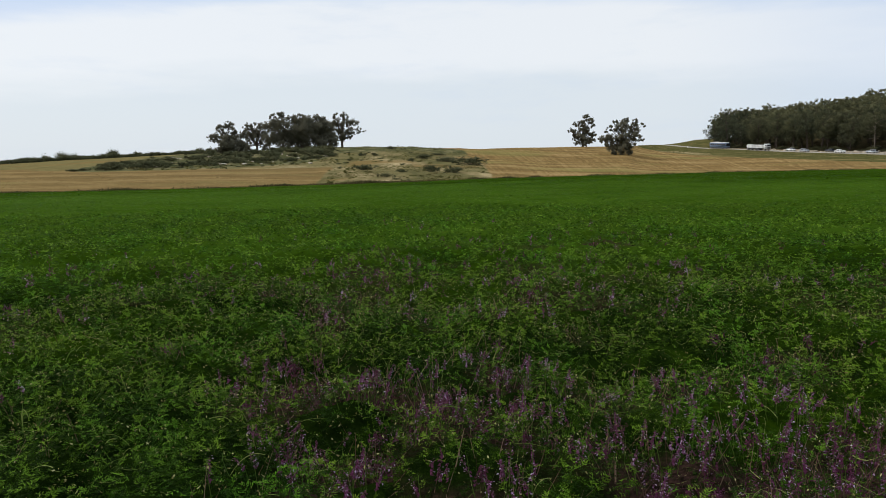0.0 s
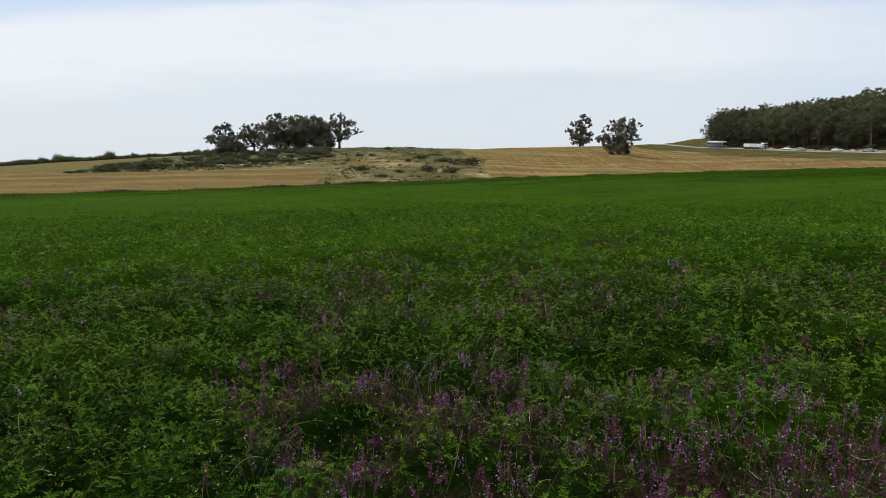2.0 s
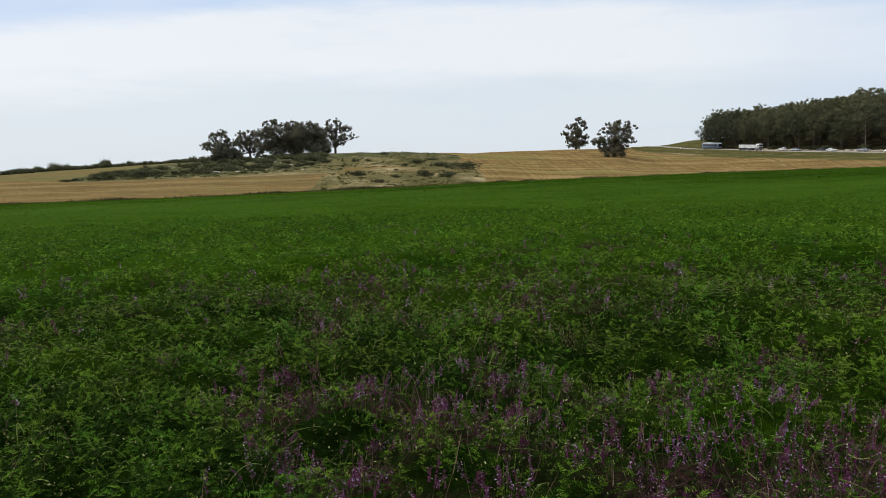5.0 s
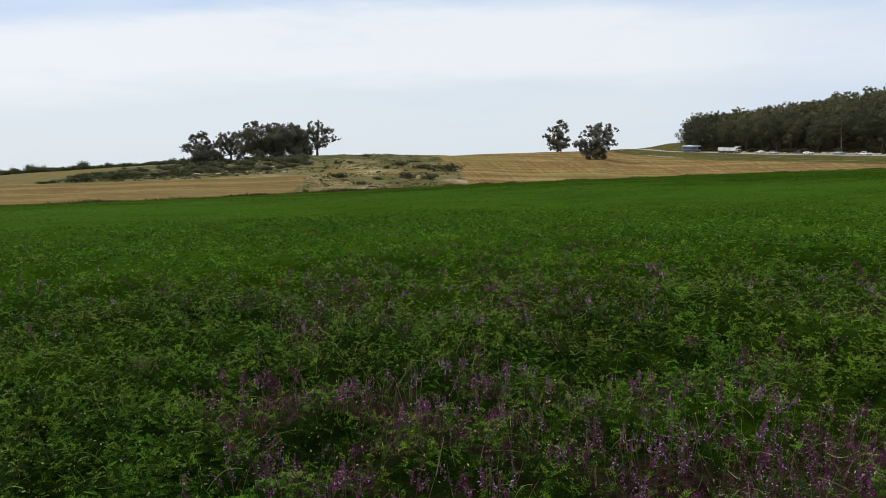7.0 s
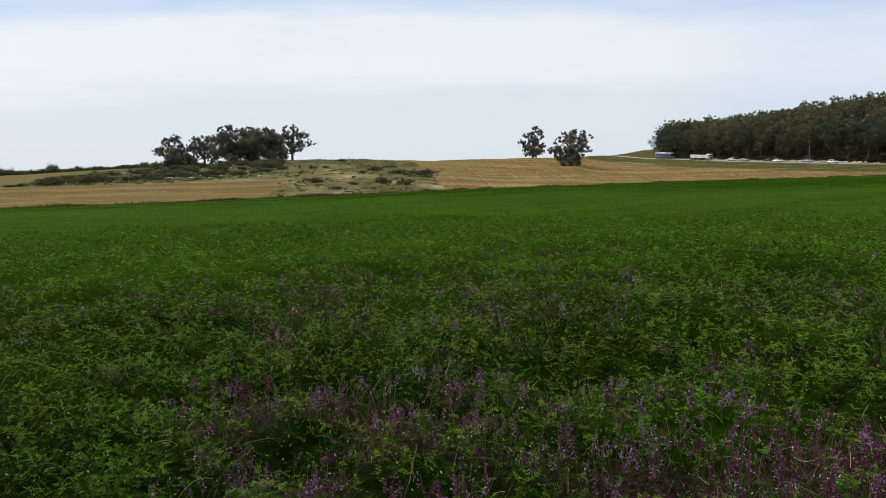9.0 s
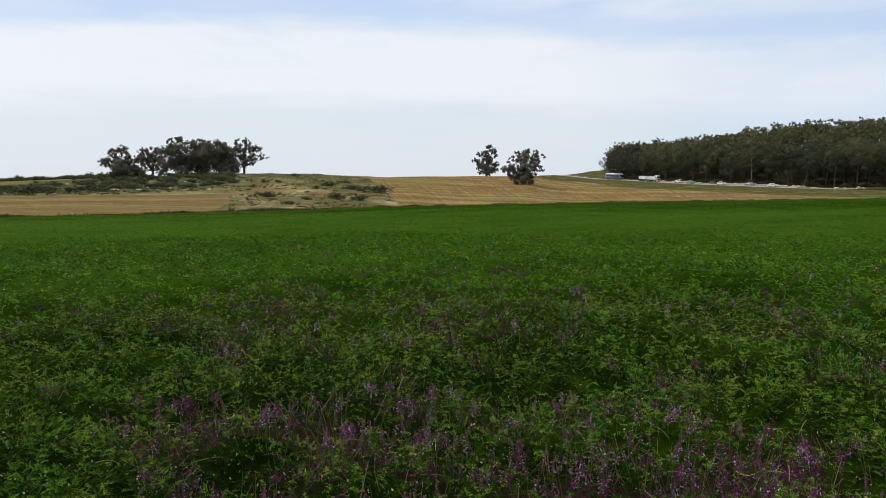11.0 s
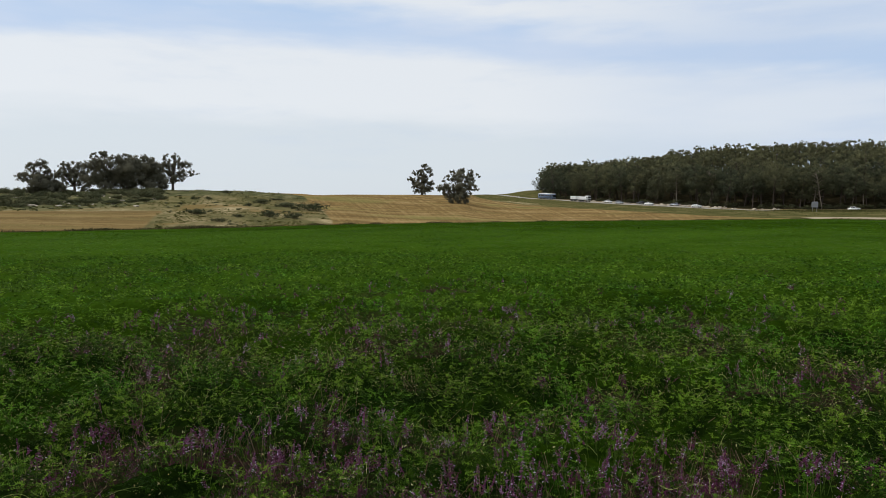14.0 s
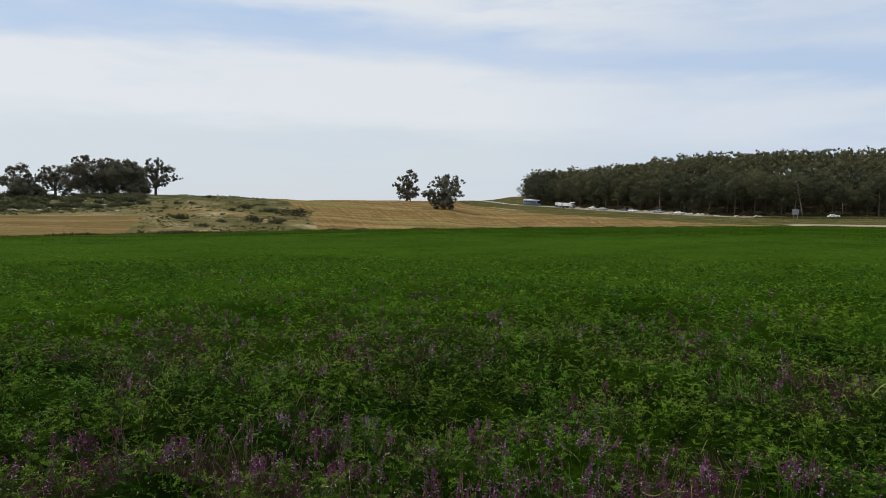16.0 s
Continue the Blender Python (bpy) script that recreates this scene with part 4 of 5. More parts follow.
GUM_H = [(-1.8, 10.2, 1.0), (1.2, 10.5, 1.3), (4.1, 10.0, 1.2), (6.1, 9.0, 0.9), (-3.2, 8.5, 1.1), (-4.7, 7.6, 0.8), (0.0, 8.2, 2.3), (3.5, 7.9, 2.0), (-5.8, 5.0, 1.3), (-6.8, 5.2, 0.6), (-3.5, 5.3, 2.0), (0.6, 5.0, 2.6), (4.1, 5.5, 1.8), (6.1, 4.7, 0.9), (-4.4, 3.5, 1.2), (-1.8, 2.3, 2.3), (1.2, 2.0, 2.3), (2.9, 3.5, 1.5), (-2.0, 0.7, 1.1), (2.3, 0.7, 1.1)]
COPSE = "gum trees on the hill"
broad_tree("gum_tree", "broad dark gum tree on the scrubby hill", -17.2, 214, 0.86, GUM_A, BARK, density=280, group=COPSE)
broad_tree("gum_tree", "open dark gum tree among the hilltop copse", -14.9, 238, 0.91, GUM_B, BARK, density=280, group=COPSE)
broad_tree("gum_tree", "tall dark gum tree rising from the copse", -12.9, 219, 0.84, GUM_C, BARK, density=320, group=COPSE)
broad_tree("gum_tree", "dense rounded gum tree inside the copse", -11.4, 218, 0.88, GUM_D, BARK, density=420, group=COPSE)
broad_tree("gum_tree", "dense rounded gum tree inside the copse", -10.0, 219, 0.87, GUM_E, BARK, density=420, group=COPSE)
broad_tree("gum_tree", "spreading gum tree with a bough reaching sideways", -8.2, 228, 0.95, GUM_F, BARK, 0.20, 230, group=COPSE)
broad_tree("gum_tree", "slender lone gum tree on the field's crest", 11.35, 266, 1.0, GUM_G, BARK, density=330, group="lone gum trees in the stubble")
broad_tree("gum_tree", "round bushy lone gum tree in the stubble field", 14.35, 217, 0.96, GUM_H, BARK, density=290, group="lone gum trees in the stubble")


def shrub_kind(label, width, height, n, mat=SHRUB, category="shrub", group="shrubs on the hill", name="shrub"):
    """A low shrub of about that size, its foot at the origin: stems and leaf tufts."""
    thing = tagged(new(name), label, category, group)
    Q, T, limbs = [], [], []
    for i in range(9):
        a, d = i * 2.4 + random.uniform(-0.4, 0.4), width * 0.5 * random.uniform(0.0, 0.72)
        c = np.array([math.cos(a) * d, math.sin(a) * d, height * (0.48 - 0.25 * (2 * d / width) ** 2) * random.uniform(0.75, 1.1)])
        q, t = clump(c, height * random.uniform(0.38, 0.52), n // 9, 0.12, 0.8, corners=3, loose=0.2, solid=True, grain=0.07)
        q[..., 2] = np.maximum(q[..., 2], 0.02)
        Q.append(q)
        T.append(t)
        if i < 5:
            limbs.append(tube([(0, 0, -0.1), tuple(c * 0.5), tuple(c)], [0.05, 0.035, 0.015], 4))
    v, f = join_meshes(*limbs)
    part("stems", mesh_of("stems", v, f, BARK), BARK, thing, "short woody stems")
    part("leaves", quads("leaves", np.concatenate(Q), mat, np.concatenate(T)), mat, thing)
    return thing


class Kinds:
    """Hands out copies of a few models; the first of each is the model itself."""

    def __init__(self, models):
        self.models, self.used = models, 0

    def put(self, m, i=None):
        k = self.used % len(self.models) if i is None else i
        self.used += 1
        ob = self.models[k]
        if "placed" not in ob:
            ob["placed"] = 1
            ob.matrix_basis = m
            return ob
        made = copy_thing(ob, m)
        made.matrix_basis = m
        return made


def stand(az, r, size=1.0, wide=1.0, sink=0.08):
    x, y, z = spot(az, r)
    return pose(x, y, z - sink, 0, 0, random.uniform(0, 360)) @ Matrix.Diagonal((size * wide, size * wide, size, 1))


low = Kinds([shrub_kind("low dark green shrub on the grassy hill", 3.2, 1.5, 800) for i in range(4)])
# shrubs on the grassy mound: bearing, distance, height, spread
for az, r, s, w in [(-6.6, 131, 0.64, 1.2), (-4.8, 116, 0.44, 1.1), (-1.0, 127, 0.76, 0.95), (0.9, 127, 0.62, 1.45), (0.4, 156, 0.68, 1.52), (2.2, 150, 1.06, 1.30), (-2.6, 152, 0.50, 0.70), (-1.6, 166, 0.63, 1.47), (-4.2, 196, 0.53, 1.31), (-6.6, 181, 0.49, 0.84), (-5.6, 180, 0.49, 0.84), (-7.6, 162, 0.35, 0.70), (-3.9, 111, 0.18, 1.56), (-0.4, 182, 0.40, 2.34), (-3.4, 123, 0.34, 1.31)]:
    low.put(stand(az, r, s * 1.45, w * 1.25))
# scrub belt below the copse: big mounded shrubs along its lower edge, smaller ones with grass between them above
for az, r, h, w in [(-28.0, 149, 0.45, 2.2), (-27.3, 151, 0.6, 1.5), (-26.0, 152, 0.95, 1.5), (-25.2, 153, 1.05, 1.2), (-23.9, 156, 1.0, 1.5), (-23.2, 158, 1.4, 1.3), (-22.3, 158, 1.5, 1.4), (-20.6, 160, 0.9, 1.3),
                    (-19.2, 165, 1.2, 1.2), (-17.3, 166, 1.1, 1.4), (-16.6, 168, 1.3, 1.2), (-15.2, 170, 0.9, 1.6), (-24.0, 176, 0.9, 1.5), (-21.4, 186, 1.0, 1.4), (-19.8, 190, 1.0, 1.5)]:
    low.put(stand(az, r, h, w))
for i in range(115):
    az = -26.5 + 17.5 * random.random() ** 0.7
    near = belt_near(az) + random.uniform(3, 8)
    r = near + max(0.0, belt_far(az) - 6 - near) * random.random() ** 1.1
    low.put(stand(az, r, random.uniform(0.3, 1.0), random.uniform(1.0, 1.8)))


def ridge_scrub():
    Q, T = [], []
    taller = ((-29.7, 2.6), (-29.5, 2.2), (-30.8, 2.2), (-28.3, 1.9), (-25.6, 1.9), (-33.0, 2.0), (-23.9, 1.6))
    for i in range(330 + len(taller)):
        az = random.uniform(-37, -17) if i < 330 else taller[i - 330][0]
        x, y, z = spot(az, column(az, TOP_R) + random.uniform(-12, 3) - (random.uniform(0, 50) if az < -30 else 0))
        h = random.uniform(0.7, 1.5) * (1.8 if random.random() < 0.08 else 1.0) * (1.35 if az < -25 else 1.0)
        if i >= 330:
            x, y, z = spot(az, column(az, TOP_R) - 2 - 24 * float(smooth(az, -26, -29)))
            h = taller[i - 330][1]
        for j in range(3):
            q, t = clump((x + random.gauss(0, 0.9), y + random.gauss(0, 0.9), z + h * random.uniform(0.1, 0.45)), h * 0.6, int(60 + 75 * h * h), 0.20, 0.8, corners=3, loose=0.22, solid=True, grain=0.06)
            Q.append(q)
            T.append(np.clip(t - 0.15 + random.uniform(-0.12, 0.12), 0, 1))
    tagged(new("ridge_scrub", quads("ridge_scrub", np.concatenate(Q), SHRUB, np.concatenate(T))), "dark scrub along the far ridge line", "scrub", kind="stuff")


ridge_scrub()
for i in range(62):
    az = random.uniform(-18.5, -8.8)
    low.put(stand(az, random.uniform(180, 206), random.uniform(0.8, 1.3) if -13.8 < az < -9.3 else random.uniform(0.6, 1.1), random.uniform(0.9, 1.6)))


def build_tufts():
    """Dry grass and weeds on the mound, on the verge and along the field's edge."""
    def blades(az, r, h, wide, mat, name, label):
        x, y = r * np.sin(np.radians(az)), r * np.cos(np.radians(az))
        n = len(x)
        z = ground(x, y)
        a = rng.uniform(0, 6.283, n)
        w = np.stack([np.cos(a), np.sin(a), np.zeros(n)], -1) * wide[:, None]
        p = np.stack([x, y, z - 0.03], -1)
        up = np.stack([rng.normal(0, 0.3, n) * h, rng.normal(0, 0.3, n) * h, h], -1)
        q = np.stack([p - w, p + w, p + up + w * 0.35, p + up - w * 0.35], 1)
        t = np.clip(0.15 + 0.7 * vnoise(x, y, 6, 51) + rng.normal(0, 0.2, n), 0, 1)
        tagged(new(name, quads(name, q, mat, t)), label, "grass", kind="stuff")

    n = 30000
    az = rng.uniform(-41, 57, n)
    r = column(az, EDGE_R) + np.abs(rng.normal(0.3, 1.1, n)) - 0.3
    x, y = r * np.sin(np.radians(az)), r * np.cos(np.radians(az))
    h = 0.50 + 0.24 * smooth(vnoise(x, y, 2.4, 52), 0.35, 0.85) * rng.uniform(0.3, 1.1, n) + 0.26 * smooth(vnoise(x, y, 9.0, 53), 0.62, 0.95) * rng.uniform(0.2, 1, n)
    blades(az, r, h * rng.uniform(0.7, 1.08, n), rng.uniform(0.03, 0.10, n), WEED, "edge_weeds", "dark weeds and dry stalks along the crop edge")
    # cut straw and clods standing up in the stubble
    n = 14000
    az = np.concatenate([rng.uniform(-40, -10.2, n // 2), rng.uniform(4.6, 40, n // 2)])
    lo, hi = column(az, EDGE_R) + 1.5, np.where(az < 0, 143 + np.maximum(0, -27 - az) * 5, np.where(az < 15, column(az, TOP_R) + 4, np.interp(az, [15, 17, 20, 24.3, 29, 33, 37, 41], [295, 270, 250, 222, 199, 185, 172, 168])))
    r = lo + (hi - lo) * rng.uniform(0, 1, n)
    drill = np.where(az < 0, r * 0.55, az * 1.9 + r * 0.066)
    ok = np.abs(np.mod(drill, 1.0) - 0.5) > rng.uniform(0.0, 0.42, n)
    az, r = az[ok], r[ok]
    n = len(az)
    blades(az, r, rng.uniform(0.02, 0.06, n), rng.uniform(0.10, 0.50, n), STRAW, "stubble_straw", "cut straw standing in the stubble field")
    n = 19000
    az = rng.uniform(-10, 4, n)
    r = rng.uniform(96, 232, n)
    ok = (az < np.interp(r, [90, 100, 150, 200, 240], [5.0, 4.2, 3.2, 1.4, -1.5])) & (az > np.interp(r, [80, 125, 148, 152], [-10.1, -9.4, -8.8, -14]))
    az, r = az[ok], r[ok]
    thick = vnoise(r * np.sin(np.radians(az)), r * np.cos(np.radians(az)), 7.0, 54) > rng.uniform(0.35, 0.8, len(az))
    az, r = az[thick], r[thick]
    blades(az, r, rng.uniform(0.04, 0.14, len(az)), rng.uniform(0.10, 0.40, len(az)), DRY_GRASS, "dry_grass", "bleached and green grass tufts on the mound")
    # tall grass that hides the road's edge on the far verge
    n = 9000
    az = rng.uniform(38, 57, n)
    r = column(az, TOP_R) - 6.4 - np.abs(rng.normal(0, 4.5, n))
    blades(az, r, rng.uniform(0.3, 0.75, n) * smooth(az, 37.5, 40), rng.uniform(0.06, 0.2, n), VERGE_GRASS, "tall_grass", "tall olive grass on the roadside bank")
    # low herbs on the mound
    Q, T = [], []
    for i in range(230):
        az, r = random.uniform(-10, 3.5), random.uniform(104, 226)
        if i > 130:
            az = random.uniform(-24, -8.5)
            r = float(belt_near(az)) + random.uniform(-3, 14)
        elif az > np.interp(r, [100, 150, 200, 240], [4.0, 3.0, 1.2, -1.8]):
            continue
        x, y, z = spot(az, r)
        s = random.uniform(0.18, 0.6)
        q, t = clump((x, y, z + s * 0.25), s, 26, 0.15, 0.5, random.uniform(0.2, 0.8), corners=3)
        q[..., 0] += (q[..., 0] - x) * random.uniform(0.2, 1.6)
        Q.append(q)
        T.append(t)
    tagged(new("mound_herbs", quads("mound_herbs", np.concatenate(Q), [SHRUB, DRY_GRASS], np.concatenate(T), np.repeat([random.random() < 0.70 for q in Q], 26))), "low herbs dotted over the grassy mound", "herbs", kind="stuff")
    n = 7000
    az = rng.uniform(15.5, 56, n)
    u = rng.uniform(0, 1, n)
    lo, hi = np.where(az > 39.5, column(az, EDGE_R) + 22, np.interp(az, [15, 17, 20, 24.3, 29, 33, 37, 41], [290, 274, 254, 226, 203, 189, 176, 172])), column(az, TOP_R) - 7
    r = lo + (hi - lo) * u
    blades(az, r, rng.uniform(0.03, 0.10, n), rng.uniform(0.15, 0.50, n), VERGE_GRASS, "verge_grass", "green and dry grass on the road verge")


build_tufts()


def pine_parts(height, bend, bare=0.22, tiers=0, leaf=0.17, thick=70, girth=0.2):
    """Arrays of a pine: (trunk verts, faces), leaves and tones. Rounded pads of needles on limbs, dead twigs on the bare trunk below."""
    Q, T, limbs = [], [], []
    axis = lambda s: np.array([bend[0] * s, bend[1] * s * s, height * s])
    limbs.append(tube([axis(s) - [0, 0, 0.3 if s == 0 else 0] for s in (0, 0.25, 0.5, 0.75, 0.95)], [girth, girth * 0.85, girth * 0.7, girth * 0.45, girth * 0.15], 6))
    tiers = tiers or random.randint(15, 19)
    for i in range(tiers):
        s = bare + (0.96 - bare) * (i + random.random() * 0.7) / tiers
        u = (s - bare) / (0.96 - bare)
        reach = height * 0.29 * (1 - abs(u - 0.45) ** 2.4 * 2.3) * random.uniform(0.65, 1.15)
        reach = max(0.5, reach)
        a = i * 2.4 + random.uniform(-0.6, 0.6)
        c = axis(s) + np.array([math.cos(a) * reach * 0.72, math.sin(a) * reach * 0.72, reach * 0.12])
        rad = min(2.2, max(1.15, reach * random.uniform(0.55, 0.78)))
        # pads get paler up the tree, light from above put into their tone
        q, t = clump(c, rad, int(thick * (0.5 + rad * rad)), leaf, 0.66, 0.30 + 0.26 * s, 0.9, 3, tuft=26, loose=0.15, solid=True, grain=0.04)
        Q.append(q)
        T.append(np.clip(t + random.uniform(-0.2, 0.2), 0, 1))
        limbs.append(tube([tuple(axis(s - 0.06)), tuple((axis(s - 0.02) + c) * 0.5), tuple(c)], [0.08, 0.055, 0.02], 4))
    for i in range(int(26 * bare)):
        s = random.uniform(0.25, 1.0) * bare
        a, ln = random.uniform(0, 6.28), random.uniform(0.7, 2.2)
        end = axis(s) + np.array([math.cos(a) * ln, math.sin(a) * ln, random.uniform(-0.3, 0.5)])
        limbs.append(tube([tuple(axis(s)), tuple((axis(s) + end) * 0.5 + np.array([0, 0, 0.12])), tuple(end)], [0.045, 0.03, 0.012], 3))
    v, f = join_meshes(*limbs)
    return (v, f), np.concatenate(Q), np.concatenate(T)


def pine_thing(leaf, thick, bare, bark, lean=1.2):
    (v, f), q, t = pine_parts(random.uniform(11.0, 13.6), (random.uniform(-lean, lean), random.uniform(-1.0, 1.0)), bare, 0, leaf, thick, random.uniform(0.16, 0.24))
    thing = tagged(new("pine_tree"), "dark green pine with tufted crown and bare trunk", "tree", "pines at the front of the wood")
    part("trunk", mesh_of("trunk", v, f, bark, smooth=True), bark, thing, "pale bare trunk" if bark is PALE_BARK else "brown bare trunk")
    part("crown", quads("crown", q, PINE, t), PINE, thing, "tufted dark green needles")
    return thing


def build_wood():
    # leafy to the ground at the wood's corner, tall and bare-stemmed further along
    leafy = Kinds([pine_thing(0.15, 92, b, BARK) for b in (0.08, 0.16, 0.22, 0.12, 0.26)])
    tall = Kinds([pine_thing(0.15, 92, b, PALE_BARK if i == 4 else BARK, 2.4) for i, b in enumerate((0.30, 0.42, 0.36, 0.26, 0.45, 0.33))])
    inner = Kinds([pine_thing(0.30, 24, b, BARK) for b in (0.25, 0.32, 0.22, 0.3)])
    far_q, far_t, far_trunks = [], [], []
    far_models = [pine_parts(12.2, (0.3, -0.4), 0.34, 12, 0.38, 17) for i in range(5)]
    depth = 0.0
    for row in range(22):
        az = 21.5 + (row % 2) * 0.5 + max(0, row - 4) * 0.03
        while az < 57:
            r = column(az, TOP_R) + 17 + depth + random.uniform(-2.5, 2.5)
            here = az + random.uniform(-0.25, 0.25)
            x, y, z = spot(here, r)
            size = random.uniform(0.80, 1.14) * 1.29
            turn = random.uniform(0, 360)
            if row < 7:
                kinds = inner if row > 2 else leafy if here < 25.5 + random.uniform(-1.5, 1.5) or random.random() < 0.22 else tall
                kinds.put(pose(x, y, z - 0.1, 0, 0, turn) @ Matrix.Diagonal((size * 1.05, size * 1.05, size, 1)))
            else:
                (v, f), q, t = far_models[random.randrange(5)]
                c, s = math.cos(radians(turn)) * size, math.sin(radians(turn)) * size
                spin = np.array([[c, -s, 0], [s, c, 0], [0, 0, size]])
                far_q.append(q @ spin.T + [x, y, z - 0.1])
                # back rows are mostly toned paler, sunlight on their tops put into the colour
                far_t.append(np.clip(t + random.uniform(-0.05, 0.22), 0, 1))
                far_trunks.append((v[:30] @ spin.T + [x, y, z - 0.1], f[:24]))
            az += math.degrees((7.7 if row < 3 else 8.4 if row < 7 else 9.8) / r) * random.uniform(0.7, 1.3)
        depth += 5.8 if row < 7 else 8.4
    wood = tagged(new("pine_wood", quads("pine_wood", np.concatenate(far_q), PINE, np.concatenate(far_t))), "pine wood climbing the hill behind the front trees", "wood", kind="stuff")
    v, f = join_meshes(*far_trunks)
    part("trunks", mesh_of("trunks", v, f, BARK), BARK, wood, "bare brown trunks")
    under = Kinds([shrub_kind("dark undergrowth at the foot of the wood", 3.4, 1.7, 420, group="undergrowth below the pines", category="bush", name="bush") for i in range(3)])
    for i in range(150):
        az = random.uniform(21.3, 56)
        under.put(stand(az, column(az, TOP_R) + random.uniform(13.0, 21), random.uniform(0.5, 1.9) * random.uniform(0.7, 1.1), random.uniform(0.8, 1.6)))


build_wood()

# ---- stones, sign, vehicles ----


def stone_kind():
    bm = bmesh.new()
    bmesh.ops.create_icosphere(bm, subdivisions=2, radius=0.5)
    o = Vector((random.uniform(0, 50), random.uniform(0, 50), 0))
    for v in bm.verts:
        k = 1 + 0.55 * noise.noise(v.co * 2.2 + o) + 0.2 * noise.noise(v.co * 6 + o)
        v.co = Vector((v.co.x * 1.3 * k, v.co.y * k, max(-0.25, v.co.z * 0.75 * k)))
    me = bpy.data.meshes.new("boulder")
    bm.to_mesh(me)
    bm.free()
    me.materials.append(STONE)
    return tagged(new("boulder", me), "pale limestone boulder beside the road", "boulder", "boulders along the roadside")


rocks = Kinds([stone_kind() for i in range(5)])
for i in range(95):
    az = random.choice((random.uniform(24, 29.5), random.uniform(29.5, 35), random.uniform(24, 39)))
    s = random.uniform(0.5, 1.7)
    x, y, z = spot(az, column(az, TOP_R) + random.uniform(5.5, 12))
    rocks.put(pose(x, y, z + 0.12 * s, 0, 0, random.uniform(0, 360)) @ Matrix.Diagonal((s * random.uniform(0.9, 1.7), s, s * random.uniform(0.6, 0.95), 1)))
hill_stone = Kinds([stone_kind() for i in range(3)])
for ob in hill_stone.models:
    tagged(ob, "pale weathered stone among hill scrub", "boulder", "stones on the scrubby hill")
for i in range(34):
    az = random.uniform(-23, -9)
    x, y, z = spot(az, random.uniform(158, 205))
    s = random.uniform(0.4, 0.95)
    hill_stone.put(pose(x, y, z + 0.1 * s, 0, 0, random.uniform(0, 360)) @ Matrix.Diagonal((s * 1.5, s, s * 0.7, 1)))


def block(size, at=(0, 0, 0), bevel=0.04, top=(1.0, 1.0), shift=0.0, segments=2):
    """A bevelled block standing on at; top: how far the upper face draws in, shift: and moves ahead."""
    bm = bmesh.new()
    bmesh.ops.create_cube(bm, size=1.0)
    for v in bm.verts:
        k = v.co.z > 0
        v.co = Vector((v.co.x * size[0] * (top[0] if k else 1) + at[0], v.co.y * size[1] * (top[1] if k else 1) + at[1] + (shift if k else 0), (v.co.z + 0.5) * size[2] + at[2]))
    if bevel:
        bmesh.ops.bevel(bm, geom=bm.edges[:], offset=bevel, segments=segments, affect="EDGES")
    return bm


def wheel(parent, x, y, radius, width):
    def ring(r, w):
        bm = bmesh.new()
        bmesh.ops.create_cone(bm, cap_ends=True, segments=20, radius1=r, radius2=r, depth=w)
        bmesh.ops.bevel(bm, geom=[e for e in bm.edges if abs(e.verts[0].co.z - e.verts[1].co.z) < 1e-4], offset=w * 0.15, segments=2, affect="EDGES")
        bmesh.ops.rotate(bm, verts=bm.verts, cent=(0, 0, 0), matrix=Matrix.Rotation(radians(90), 3, "Y"))
        bmesh.ops.translate(bm, verts=bm.verts, vec=(x, y, radius))
        return bm
    tyre = part("wheel", ring(radius, width), RUBBER, parent, "black tyre", True)
    part("rim", ring(radius * 0.6, width + 0.02), STEEL, tyre, "grey wheel rim", True)


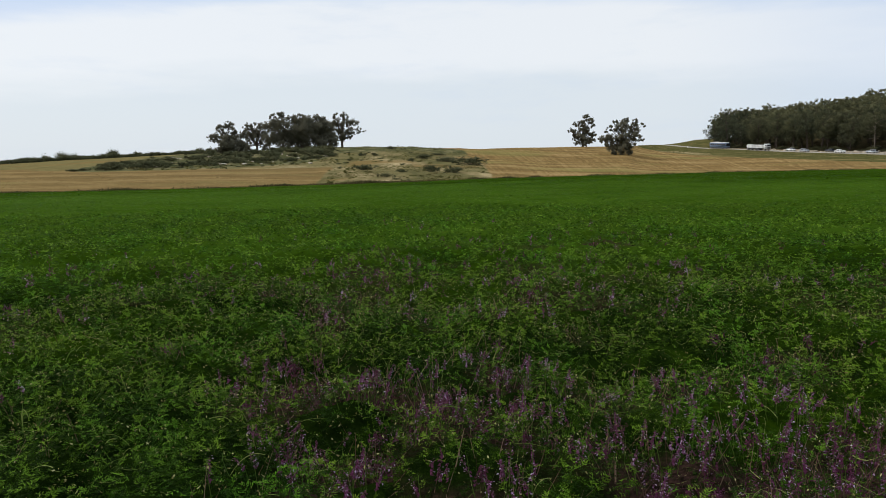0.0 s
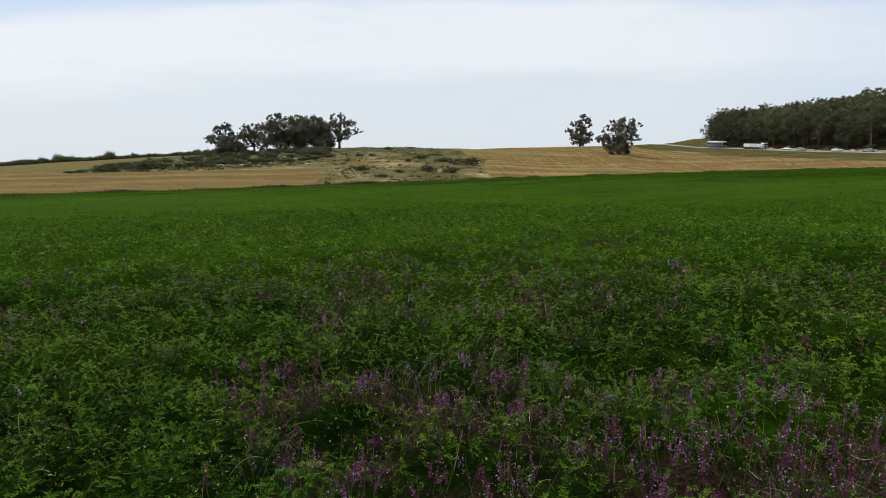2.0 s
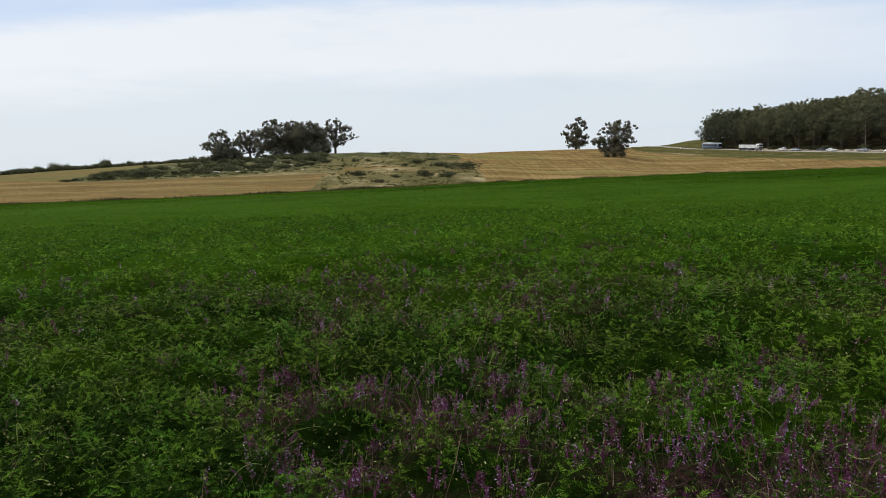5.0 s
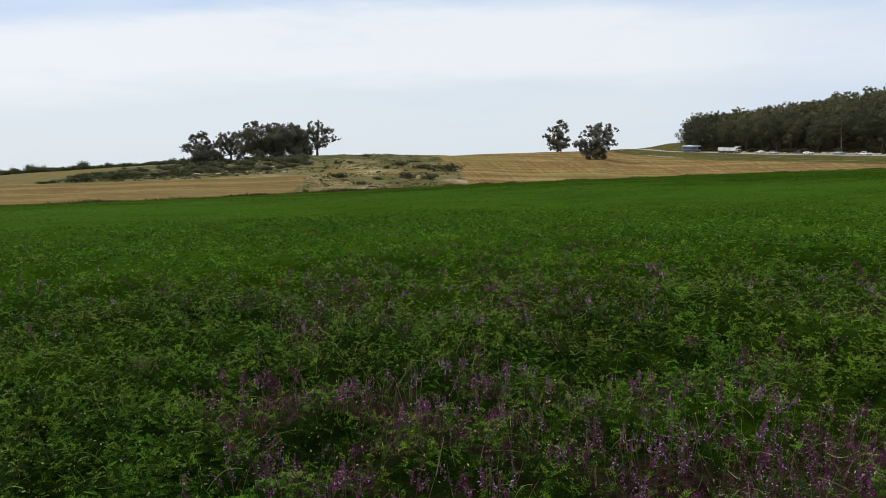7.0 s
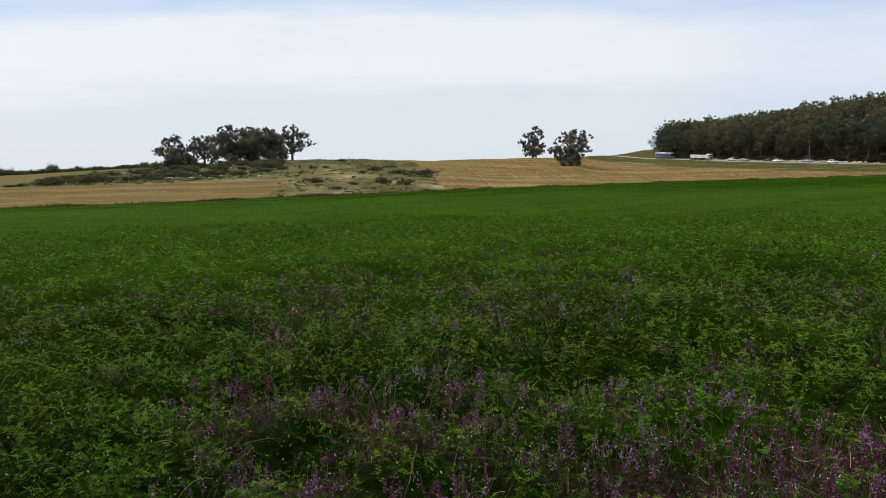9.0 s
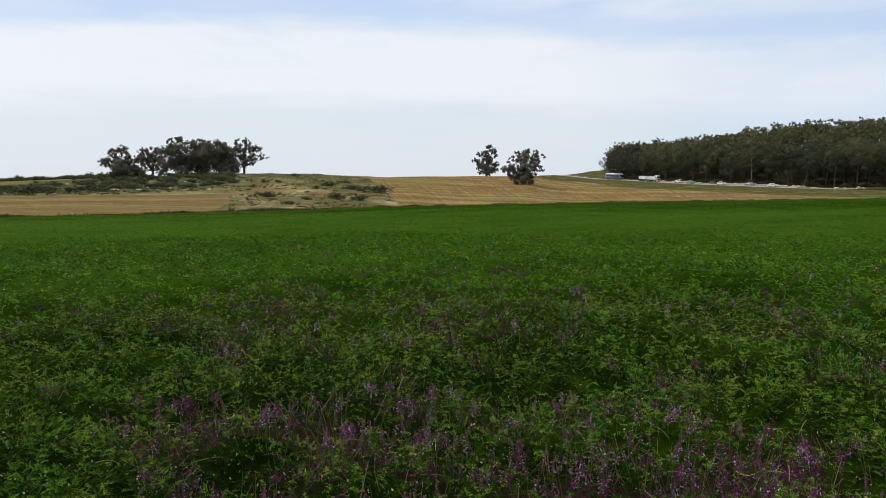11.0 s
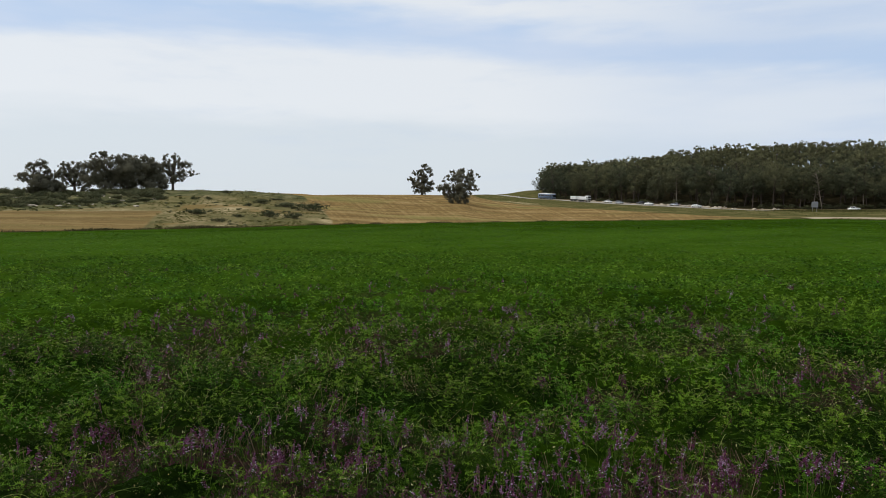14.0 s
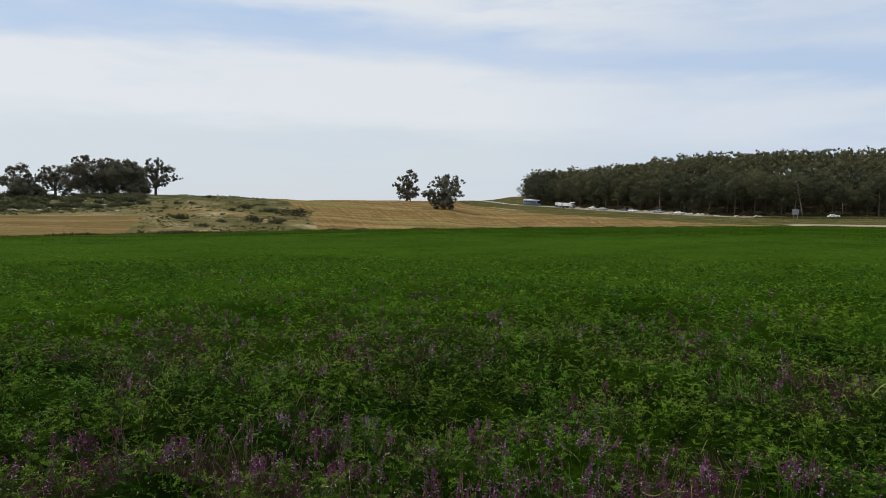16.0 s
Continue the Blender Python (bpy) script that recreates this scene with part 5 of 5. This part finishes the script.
def car_kind(label, paint, length=4.3, estate=0.0):
    """A parked or passing car, nose along +y, its wheels on z = 0."""
    thing = tagged(new("car"), label, "car", "cars on the road")
    part("body", block((1.74, length, 0.62), (0, 0, 0.28), 0.12, (0.96, 0.97)), paint, thing, "", True)
    part("bonnet", block((1.60, length * 0.27, 0.16), (0, length * 0.33, 0.86), 0.06, (0.92, 0.85), -0.05), paint, thing, "", True)
    cab = length * (0.56 + estate)
    cy = -length * (0.10 + estate * 0.4)
    part("cabin", block((1.58, cab, 0.56), (0, cy, 0.88), 0.09, (0.80, 0.68), -0.05), paint, thing, "", True)
    for s in (-1, 1):
        for y0, ln in ((cy + cab * 0.12, cab * 0.30), (cy - cab * 0.19, cab * 0.28)):
            bm = block((0.03, ln, 0.36), (s * 0.782, y0, 0.96), 0.008, (1, 0.8), -0.02, 1)
            bmesh.ops.rotate(bm, verts=bm.verts, cent=(s * 0.782, y0, 0.96), matrix=Matrix.Rotation(radians(-s * 15), 3, "Y"))
            part("side_window", bm, GLASS, thing, "dark tinted glass")
        part("headlight", block((0.36, 0.10, 0.14), (s * 0.60, length * 0.475, 0.62), 0.03), LAMP_CLEAR, thing, "clear lamp")
        part("tail_light", block((0.28, 0.10, 0.18), (s * 0.66, -length * 0.478, 0.66), 0.03), LAMP_RED, thing, "red lamp")
        part("mirror", block((0.16, 0.10, 0.12), (s * 0.93, cy + cab * 0.33, 0.95), 0.03), paint, thing)
        for y0 in (-length * 0.30, length * 0.31):
            wheel(thing, s * 0.78, y0, 0.31, 0.20)
    for y0, tilt in ((cy + cab * 0.487 + 0.02, 38), (cy - cab * 0.487 - 0.02, -31)):
        bm = block((1.30, 0.03, 0.50), (0, y0, 0.93), 0.008, (0.88, 1), 0, 1)
        bmesh.ops.rotate(bm, verts=bm.verts, cent=(0, y0, 0.93), matrix=Matrix.Rotation(radians(tilt), 3, "X"))
        part("windscreen" if tilt > 0 else "rear_window", bm, GLASS, thing, "dark tinted glass")
    part("bumper", block((1.70, 0.16, 0.20), (0, length * 0.49, 0.34), 0.05), DARK_PAINT, thing, "dark plastic bumper")
    return thing


def bus():
    thing = tagged(new("bus"), "blue-grey coach with white roof on the road", "bus")
    part("body", block((2.5, 11.8, 2.55), (0, 0, 0.38), 0.16, (0.98, 0.995)), BLUE_PAINT, thing, "blue-grey painted body", True)
    part("roof", block((2.38, 11.6, 0.32), (0, 0, 2.90), 0.12, (0.9, 0.97)), WHITE_PAINT, thing, "white roof", True)
    part("roof_unit", block((1.6, 2.6, 0.22), (0, -1.5, 3.20), 0.08), WHITE_PAINT, thing)
    for s in (-1, 1):
        for i in range(7):
            part("side_window", block((0.04, 1.36, 0.95), (s * 1.245, -4.6 + i * 1.5, 1.62), 0.01, (1, 1), 0, 1), GLASS, thing, "dark tinted glass")
        part("headlight", block((0.42, 0.08, 0.20), (s * 0.92, 5.88, 0.72), 0.03), LAMP_CLEAR, thing, "clear lamp")
        part("mirror", block((0.14, 0.16, 0.42), (s * 1.42, 5.95, 2.0), 0.03), DARK_PAINT, thing, "black wing mirror")
        for y0 in (-3.4, 3.7):
            wheel(thing, s * 1.10, y0, 0.50, 0.30)
    part("windscreen", block((2.24, 0.05, 1.35), (0, 5.90, 1.35), 0.02), GLASS, thing, "dark tinted windscreen")
    part("bumper", block((2.46, 0.16, 0.32), (0, 5.88, 0.36), 0.06), DARK_PAINT, thing, "dark bumper")
    return thing


def lorry():
    thing = tagged(new("lorry"), "white tipper lorry with trailer on the road", "lorry")
    part("cab", block((2.4, 2.1, 2.45), (0, 5.6, 0.75), 0.14, (0.95, 0.86), -0.08), WHITE_PAINT, thing, "white cab", True)
    part("windscreen", block((2.05, 0.06, 0.85), (0, 6.56, 2.02), 0.02, (0.95, 1), -0.05), GLASS, thing, "dark windscreen")
    part("grille", block((1.7, 0.08, 0.75), (0, 6.64, 0.95), 0.03), DARK_PAINT, thing, "black grille")
    for s in (-1, 1):
        part("side_window", block((0.05, 0.9, 0.7), (s * 1.17, 5.8, 2.1), 0.01, (1, 0.8), 0, 1), GLASS, thing, "dark glass")
        part("mirror", block((0.12, 0.2, 0.5), (s * 1.36, 6.4, 2.1), 0.03), DARK_PAINT, thing)
    part("chassis", block((0.95, 13.0, 0.28), (0, -0.6, 0.72), 0.03), DARK_PAINT, thing, "dark steel chassis")
    for y0, ln in ((1.6, 5.2), (-4.6, 5.6)):
        bed = part("tipper_body", block((2.45, ln, 1.5), (0, y0, 1.1), 0.06, (1.0, 1.03)), WHITE_PAINT, thing, "white ribbed tipper body")
        for s in (-1, 1):
            for i in range(6):
                part("rib", block((0.07, 0.10, 1.4), (s * 1.25, y0 - ln * 0.42 + i * ln * 0.168, 1.15), 0.015, (1, 1), 0, 1), STEEL, bed, "steel rib")
    for s in (-1, 1):
        for y0 in (5.4, 0.6, -0.6, -3.4, -5.6, -6.8):
            wheel(thing, s * 1.02, y0, 0.50, 0.32)
    return thing


def on_road(az, lane):
    """A pose on the road at a bearing: lane metres off its middle, nose towards smaller distance for lane > 0."""
    b = np.degrees(np.arctan2(road_x, road_y))
    i = int(np.clip(np.argmin(np.abs(b - az)), 1, len(b) - 2))
    d = Vector((road_x[i + 1] - road_x[i - 1], road_y[i + 1] - road_y[i - 1], 0)).normalized()
    side = Vector((d.y, -d.x, 0))
    p = Vector((road_x[i], road_y[i], 0)) + side * lane
    way = d if lane > 0 else -d
    def hgt(q):
        return float(ground(np.array([q.x]), np.array([q.y]))[0])
    pitch = math.atan2(hgt(p + way * 2.5) - hgt(p - way * 2.5), 5.0)
    return pose(p.x, p.y, hgt(p) + 0.17, math.degrees(pitch), 0, math.degrees(math.atan2(-way.x, way.y)))


bus().matrix_basis = on_road(21.9, 2.0)
lorry().matrix_basis = on_road(24.6, 2.0)
white_cars = Kinds([car_kind("white hatchback car on the country road", WHITE_PAINT)])
silver_cars = Kinds([car_kind("silver estate car on the country road", SILVER_PAINT, 4.5, 0.06)])
dark_cars = Kinds([car_kind("black car on the country road", DARK_PAINT, 4.2)])
for az, lane in ((26.2, -2.0), (29.9, 2.0), (33.3, 2.0), (43.7, 2.0)):
    white_cars.put(on_road(az, lane))
for az, lane in ((31.5, -2.0), (27.7, 2.0)):
    silver_cars.put(on_road(az, lane))
dark_cars.put(on_road(28.7, -2.0))


def road_sign():
    x, y, z = spot(41.35, 296)
    thing = tagged(new("road_sign"), "grey metal road sign seen from behind", "sign")
    thing.matrix_basis = pose(x, y, z, 0, 0, -41.35 + 8)
    part("panel", block((2.2, 0.07, 2.15), (0, 0, 1.6), 0.02), SIGN_FACE, thing, "plain grey metal panel")
    for s in (-0.75, 0.75):
        part("post", block((0.13, 0.13, 4.1), (s, 0.10, -0.4), 0.01), STEEL, thing, "galvanised steel post")
    for h in (1.95, 3.25):
        part("rail", block((2.1, 0.05, 0.10), (0, -0.055, h), 0.01), STEEL, thing, "steel stiffening rail")


road_sign()
for az, r in ((19.35, 398),):
    x, y, z = spot(az, r)
    post = tagged(new("marker_post"), "short white marker post by the roadside", "post")
    post.matrix_basis = pose(x, y, z, 0, 0, -az)
    part("shaft", block((0.28, 0.18, 1.1), (0, 0, -0.1), 0.03), WHITE_PAINT, post)
    part("band", block((0.30, 0.20, 0.12), (0, 0, 0.75), 0.01), DARK_PAINT, post, "dark band")
